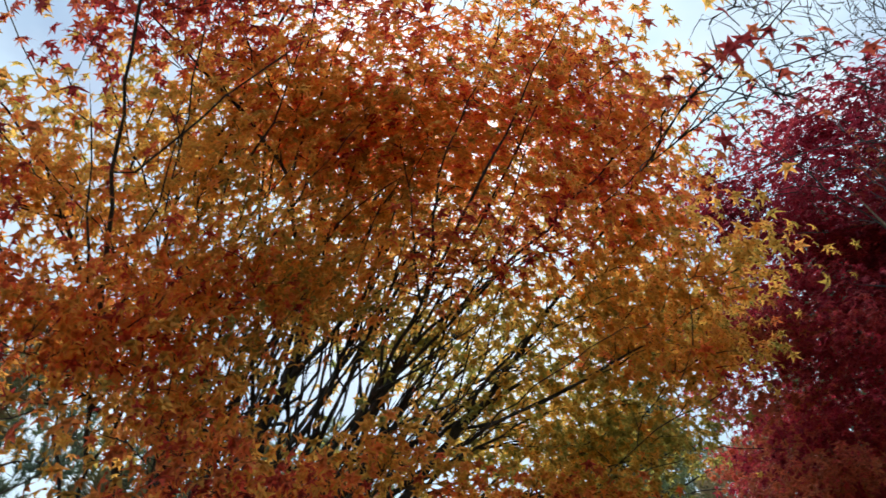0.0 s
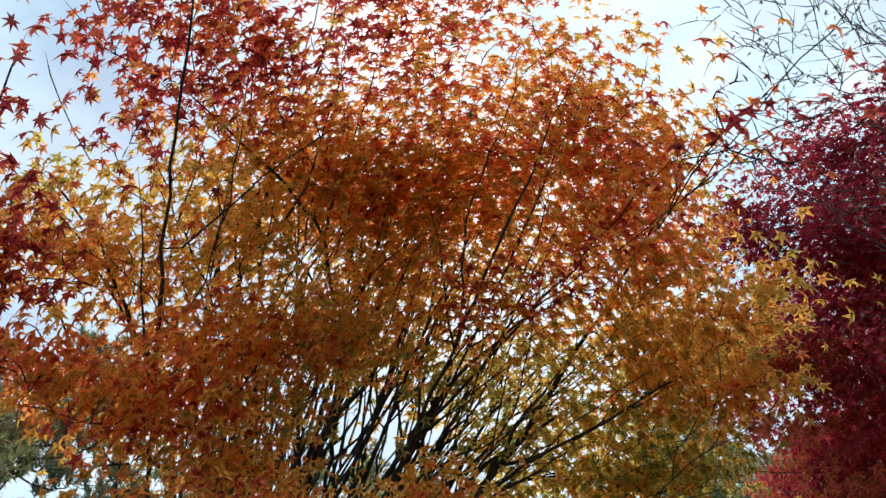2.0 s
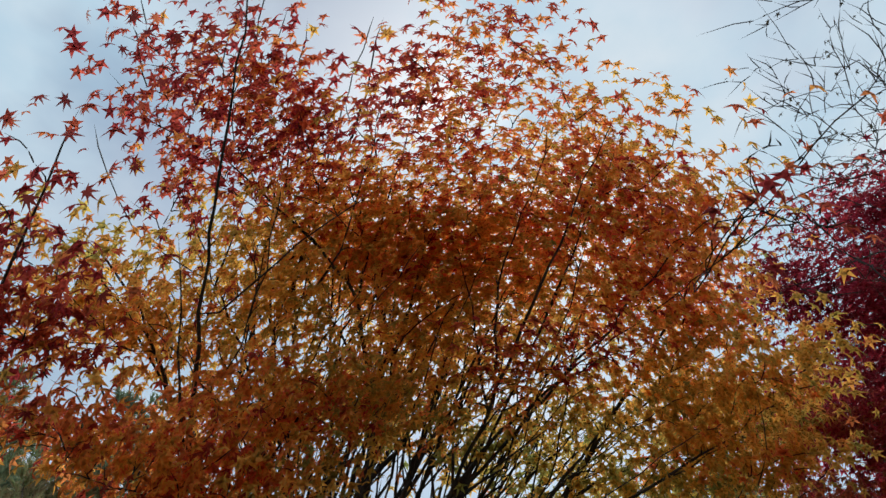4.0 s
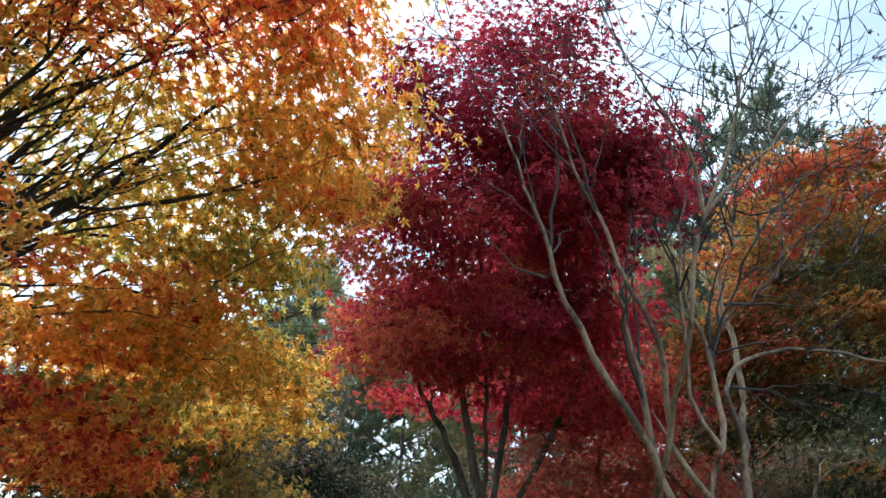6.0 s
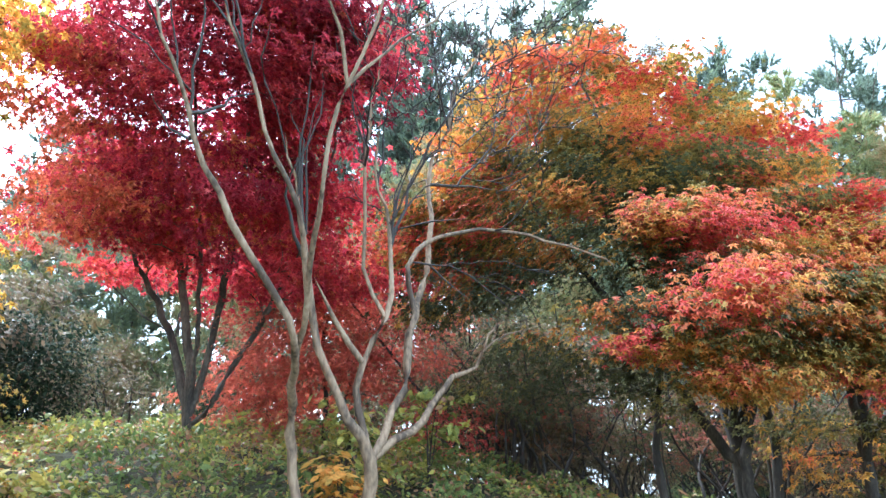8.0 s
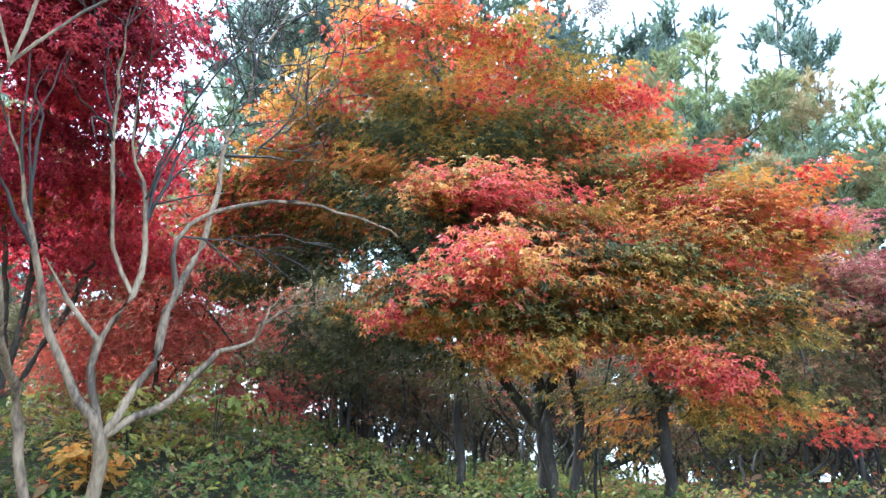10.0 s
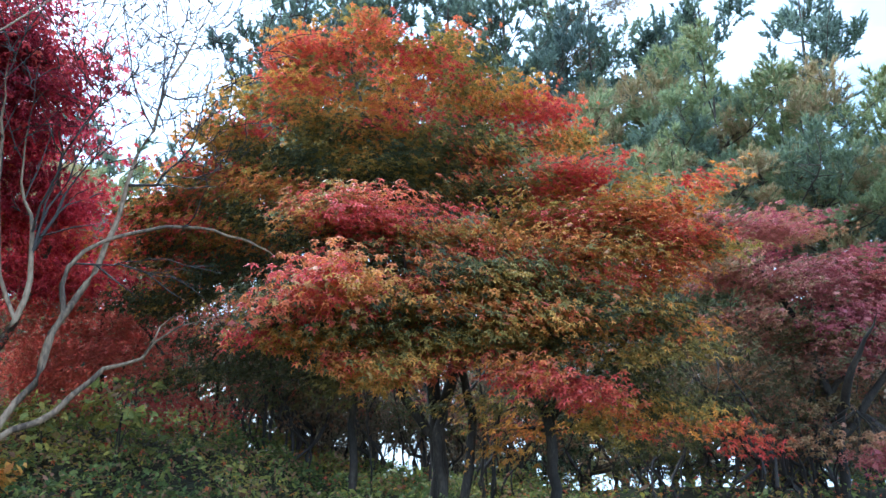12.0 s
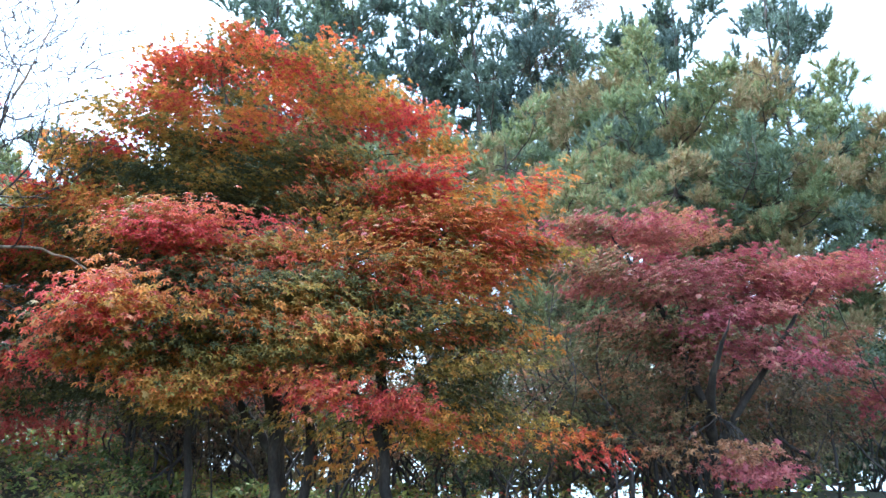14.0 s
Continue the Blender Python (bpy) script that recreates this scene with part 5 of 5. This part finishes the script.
def pines():
    tall = "tall slender pine with needle tufts tinted hazy blue-green and a thin dark trunk"
    a = pine(71, 16, 3.2, 0.5, 10, tall, tufts=6, heavy=6, finger=0.42, upward=0.9, loose=0.16, per=46)
    b = pine(72, 16, 2.0, 0.5, 11, tall, tufts=5, heavy=6, finger=0.42, upward=0.9, loose=0.15, per=44)
    c = pine(73, 17, 4.0, 0.3, 16, "broad old pine with grey-green needles and open branches", tufts=10, close=0.7, per=30, heavy=7, loose=0.16, upward=0.8)
    plant(a, 14.5, 17.0, 13.4, 16, 0)
    plant(b, 13.1, 21.0, 16.0, 16, 40)
    plant(c, 6.6, 20.0, 17.2, 17, 10)
    for x, y, top, turn in [(8.4, 21.5, 16.8, 130), (2.2, 20.0, 16.6, 200), (-0.4, 20.5, 17.3, 70), (-7.8, 20.0, 11.8, 150)]:
        plant_copy(c, x, y, top, 17, turn)
    for x, y, top, turn in [(11.2, 19.5, 14.2, 100), (4.7, 21.5, 16.9, 300), (1.5, 22.0, 16.9, 250), (-1.6, 21.5, 16.9, 15), (-6.8, 16.0, 9.8, 60)]:
        plant_copy(b if x > 3 else a, x, y, top, 16, turn)
    bushy = "bushy young pine with dense green needles down to the ground"
    d = pine(75, 9, 3.6, 0.1, 13, bushy, tufts=13, tint=0.78, close=0.5, per=44, lift=0.3, heavy=9, loose=0.16, finger=0.2, upward=0.8, blade=0.017)
    plant(d, 10.4, 14.2, 8.9, 9, 0)
    for x, y, top, turn in [(12.3, 13.6, 8.0, 80), (14.3, 13.2, 7.2, 190), (8.8, 12.3, 6.4, 250), (11.6, 12.0, 5.9, 140), (14.4, 12.0, 5.4, 30), (6.8, 13.0, 7.4, 300), (17.0, 13.5, 5.8, 10), (-5.2, 13.5, 5.5, 100), (9.9, 16.5, 9.4, 20), (3.8, 15.0, 8.2, 45), (-5.2, 16.5, 8.0, 20), (-9.6, 2.2, 6.4, 250), (-8.6, 0.2, 5.8, 40), (-9.0, 4.5, 5.6, 210), (-7.6, 7.2, 5.0, 120), (-10.0, 8.5, 7.0, 330), (-3.0, 14.0, 6.6, 70), (-0.8, 13.0, 5.6, 200), (0.8, 16.0, 7.6, 160)]:
        plant_copy(d, x, y, top, 9, turn)


pines()


# ---- shrubs and thicket ----
def shrub(name, label, seed, x, y, radii, height, leaf, size, n, count, group="", shape=OVAL, hue=0.5):
    rng = np.random.default_rng(seed)
    f = on_ground(x, y)
    z = f[2]
    stems = [[f, (x + rng.normal(0, 0.1), y + rng.normal(0, 0.1), z + 0.25 * height), (x + rng.normal(0, 0.4 * radii[0]), y + rng.normal(0, 0.3 * radii[1]), z + 0.7 * height)] for _ in range(5)]
    blobs = [((x, y, z + 0.55 * height), (radii[0], radii[1], 0.48 * height), n, hue)]
    return tree(name, label, seed, stems, blobs, leaf, count, 0.09, size, DARK_BARK, 0.02, 0.002, shape=shape, lowest=z + 0.1, tilt=0.7, flat=0.8, category="shrub", group=group, hue_step=0.18, gaps=-0.5)


shrub("evergreen_shrub", "dense dark evergreen shrub beside the maroon maple", 81, -2.45, 7.6, (0.6, 0.5), 1.35, EVER, 0.055, 260, 34)
shrub("brown_shrub", "sparse grey-brown shrub losing its leaves", 82, -1.6, 7.9, (0.6, 0.5), 1.1, DULL, 0.04, 170, 14)
golden = shrub("golden_shrub", "loose golden-leaved shrub under the orange maple", 83, -2.6, 5.9, (0.7, 0.5), 1.9, GOLD, 0.07, 260, 18, group="golden shrubs", shape=STAR5, hue=0.85)
shrub("orange_shrub", "low orange-red shrub at the foot of the maple", 84, -2.15, 5.0, (0.55, 0.4), 0.8, SCARLET, 0.065, 220, 18, shape=STAR5, hue=0.9)


for x, y, s, turn in [(-3.5, 5.6, 1.15, 70), (-4.3, 4.8, 1.2, 160), (-3.9, 6.6, 1.4, 250)]:
    copy_thing(golden[0], Matrix.LocRotScale(on_ground(x, y), Euler((0, 0, radians(turn))), Vector((s, s, s))))


def low_plants():
    """Small leafy plants that stand out of the ground cover."""
    for k, (x, y, r, h, mat, hue, name, label) in enumerate([
            (-0.25, 3.4, 0.16, 0.5, GOLD, 0.5, "yellow_weed", "small bright yellow weed on the bank"),
            (0.45, 3.8, 0.15, 0.35, GREEN, 0.68, "green_weed", "small yellow-green weed on the bank"),
            (1.1, 5.0, 0.14, 0.45, GOLD, 0.45, "yellow_weed", "thin weed with a few yellow leaves beside bare stems"),
            (1.7, 5.7, 0.35, 1.0, GREEN, 0.55, "leafy_sapling", "leafy green and yellow sapling behind the bare tree"),
            (1.1, 5.6, 0.3, 0.8, GREEN, 0.5, "leafy_sapling", "leafy green sapling among the bare stems"),
            (1.9, 4.1, 0.3, 0.4, GREEN, 0.66, "green_weed", "spreading yellow-green weed on the bank"),
            (-0.9, 4.8, 0.3, 0.45, GREEN, 0.6, "green_weed", "broad pale green weed on the bank"),
            (2.3, 4.3, 0.25, 0.4, GREEN, 0.72, "yellow_weed", "low weed with yellowing leaves"),
            (3.2, 5.0, 0.3, 0.4, GREEN, 0.5, "green_weed", "low green weed under the turning maple")]):
        rng = np.random.default_rng(120 + k)
        f = on_ground(x, y)
        stems = [[f, (x + rng.normal(0, 0.03), y, f[2] + 0.4 * h), (x + rng.normal(0, 0.1), y + rng.normal(0, 0.08), f[2] + 0.9 * h)] for _ in range(3)]
        tree(name, label, 130 + k, stems, [((x, y, f[2] + 0.65 * h), (r, r, 0.35 * h), 48, hue)], mat, 6, 0.05, 0.085, DARK_BARK, 0.01, 0.002, shape=OVAL,
             lowest=f[2] + 0.1, category="plant", tilt=0.5, clump=4, pad=(0.06, 0.06, 0.04), gaps=-1.0)


low_plants()


def back_shrubs():
    """Dull shrubs and small trees that close the view behind the stems."""
    first = shrub("brown_shrub", "tall dull brown-green shrub behind the maples", 85, 2.6, 8.6, (0.9, 0.6), 2.0, DULL, 0.06, 260, 22, group="dull shrubs")
    second = shrub("green_shrub", "loose grey-green shrub behind the bare tree", 86, 0.2, 9.2, (1.0, 0.6), 1.7, EVER, 0.06, 240, 18, group="dull shrubs", hue=0.8)
    rng = np.random.default_rng(87)
    for x, y, s in [(3.4, 9.0, 1.1), (1.6, 8.8, 1.0), (4.5, 9.3, 0.8), (-3.6, 8.6, 1.1), (-0.9, 9.4, 0.8), (-5.0, 8.0, 1.2), (-3.9, 6.6, 1.2), (-4.8, 6.2, 1.2), (9.6, 8.6, 1.0), (3.0, 7.9, 0.75), (8.4, 8.8, 0.8), (5.6, 9.6, 0.9), (7.0, 9.4, 0.9), (10.8, 9.0, 1.1), (-3.2, 7.6, 1.2)]:
        t = first[0] if rng.random() < 0.6 else second[0]
        copy_thing(t, Matrix.LocRotScale(on_ground(x, y), Euler((0, 0, rng.uniform(0, 6.28))), Vector((s, s, s))))


back_shrubs()


def back_tree():
    f = on_ground(9.4, 20.5)
    stems = [[f, (9.4, 20.5, 4), (9.5, 20.4, 9), (9.3, 20.4, 13), (9.4, 20.4, 15.5)], [(9.4, 20.5, 6), (10.2, 20.3, 10), (10.6, 20.3, 13.5)], [(9.4, 20.5, 7), (8.6, 20.3, 11), (8.4, 20.2, 14)]]
    blobs = [((9.4, 20.4, 13.2), (1.9, 1.4, 2.6), 330, 0.7), ((9.4, 20.4, 10), (2.2, 1.4, 2.0), 200, 0.6)]
    tree("broadleaf_tree", "tall broadleaf tree with sparse brown leaves among the pines", 88, stems, blobs, DULL, 16, 0.28, 0.13, PINE_BARK, 0.14, 0.006, lowest=6, tilt=0.6)


back_tree()


def thicket():
    """Thin dark saplings crowding under the maples."""
    rng = np.random.default_rng(90)
    spots = []
    while len(spots) < 84:
        x, y = rng.uniform(1.8, 10.0), rng.uniform(6.6, 9.0)
        if x < 4.4 or rng.random() < 0.75:
            spots.append((x, y))
    kinds = []
    for k in range(4):
        stems = [[(0, 0, 0), (rng.normal(0, 0.1), rng.normal(0, 0.1), 0.35), (rng.normal(0, 0.25), rng.normal(0, 0.1), 0.8), (rng.normal(0, 0.4), rng.normal(0, 0.2), 1.7), (rng.normal(0, 0.6), rng.normal(0, 0.3), 2.6)],
                 [(0, 0, 0.15), (rng.normal(0, 0.2), rng.normal(0, 0.1), 0.5), (rng.normal(0, 0.35), rng.normal(0, 0.1), 0.95), (rng.normal(0, 0.5), rng.normal(0, 0.2), 1.9)]]
        blobs = [((0, 0, 1.9), (0.6, 0.5, 0.6), 30, 0.3 + 0.12 * k), ((0, 0, 1.1), (0.5, 0.4, 0.5), 22, 0.25 + 0.15 * k)]
        t = tree("sapling", "thin dark understorey sapling with few dull leaves", 91 + k, stems, blobs, UNDER, 15, 0.12, 0.07, TWIG_BARK, 0.024, 0.002,
                 lowest=0.5, group="saplings under the maples")[0]
        kinds.append(t)
    for k, (x, y) in enumerate(spots):
        m = Matrix.LocRotScale(on_ground(x, y), Euler((0, 0, rng.uniform(0, 6.28))), Vector((1, 1, 1)) * rng.uniform(0.7, 1.1))
        if k < 4:
            kinds[k].matrix_basis = m
        else:
            copy_thing(kinds[k % 4], m)


thicket()


def cables():
    """Two thin dark cables slung between the pines."""
    for k in range(2):
        u = np.linspace(0, 1, 24)
        a, b = np.array((8.8, 12.3, 2.3 - 0.09 * k)), np.array((17.0, 13.4, 4.3 - 0.09 * k))
        line = a + (b - a) * u[:, None]
        line[:, 2] -= 0.12 * np.sin(np.pi * u)
        thing = tagged(new("overhead_cable"), "thin black cable slung between pine trunks", "cable", "cables between the pines")
        thing.location = a
        part("wire", tubes("wire", [(line - a, np.full(24, 0.014), 6)], CABLE), thing)


cables()


# ---- ground cover on the bank ----
def ground_cover():
    rng = np.random.default_rng(101)
    n = 125000
    x, y = rng.uniform(-4.5, 9.5, n), rng.uniform(2.4, 8.6, n)
    keep = rng.random(n) < 0.12 + 0.88 * (1 - smooth(4.6, 6.4, x))
    x, y = x[keep], y[keep]
    n = len(x)
    patch = np.array([noise.noise((p * 1.1, q * 1.1, 3.0)) for p, q in zip(x, y)])
    lump = np.array([noise.noise((p * 2.6, q * 2.6, 9.0)) for p, q in zip(x, y)])
    h = 0.2 + 0.26 * lump
    z = ground_z(x, y) + np.clip(h, 0.04, 0.5) * rng.uniform(0.05, 1.0, n) ** 0.5 + 0.02
    tint = np.clip(rng.normal(0.38, 0.17, n) + 0.6 * patch, 0, 1)
    tint = np.where(rng.random(n) < 0.16, rng.uniform(0.78, 1.0, n), tint)
    at = np.column_stack([x, y, z])
    me = leaves("ground_cover", rng, at, 0.055 * rng.choice([0.8, 1.0, 1.7], n, p=[0.55, 0.35, 0.1]), tint, GREEN, OVAL, 0.55)
    tagged(new("ground_cover", me), "low green and yellow ground cover on the bank", "ground cover", kind="stuff")
    n = 5200
    x, y = rng.uniform(-4, 9, n), rng.uniform(2.4, 8.6, n)
    at = np.column_stack([x, y, ground_z(x, y) + rng.uniform(0.08, 0.25, n)])
    me = leaves("fallen_leaves", rng, at, 0.06, rng.uniform(0, 1, n), MIXED, STAR5, 0.5)
    tagged(new("fallen_leaves", me), "fallen red and brown maple leaves on the ground cover", "fallen leaves", kind="stuff")


ground_cover()
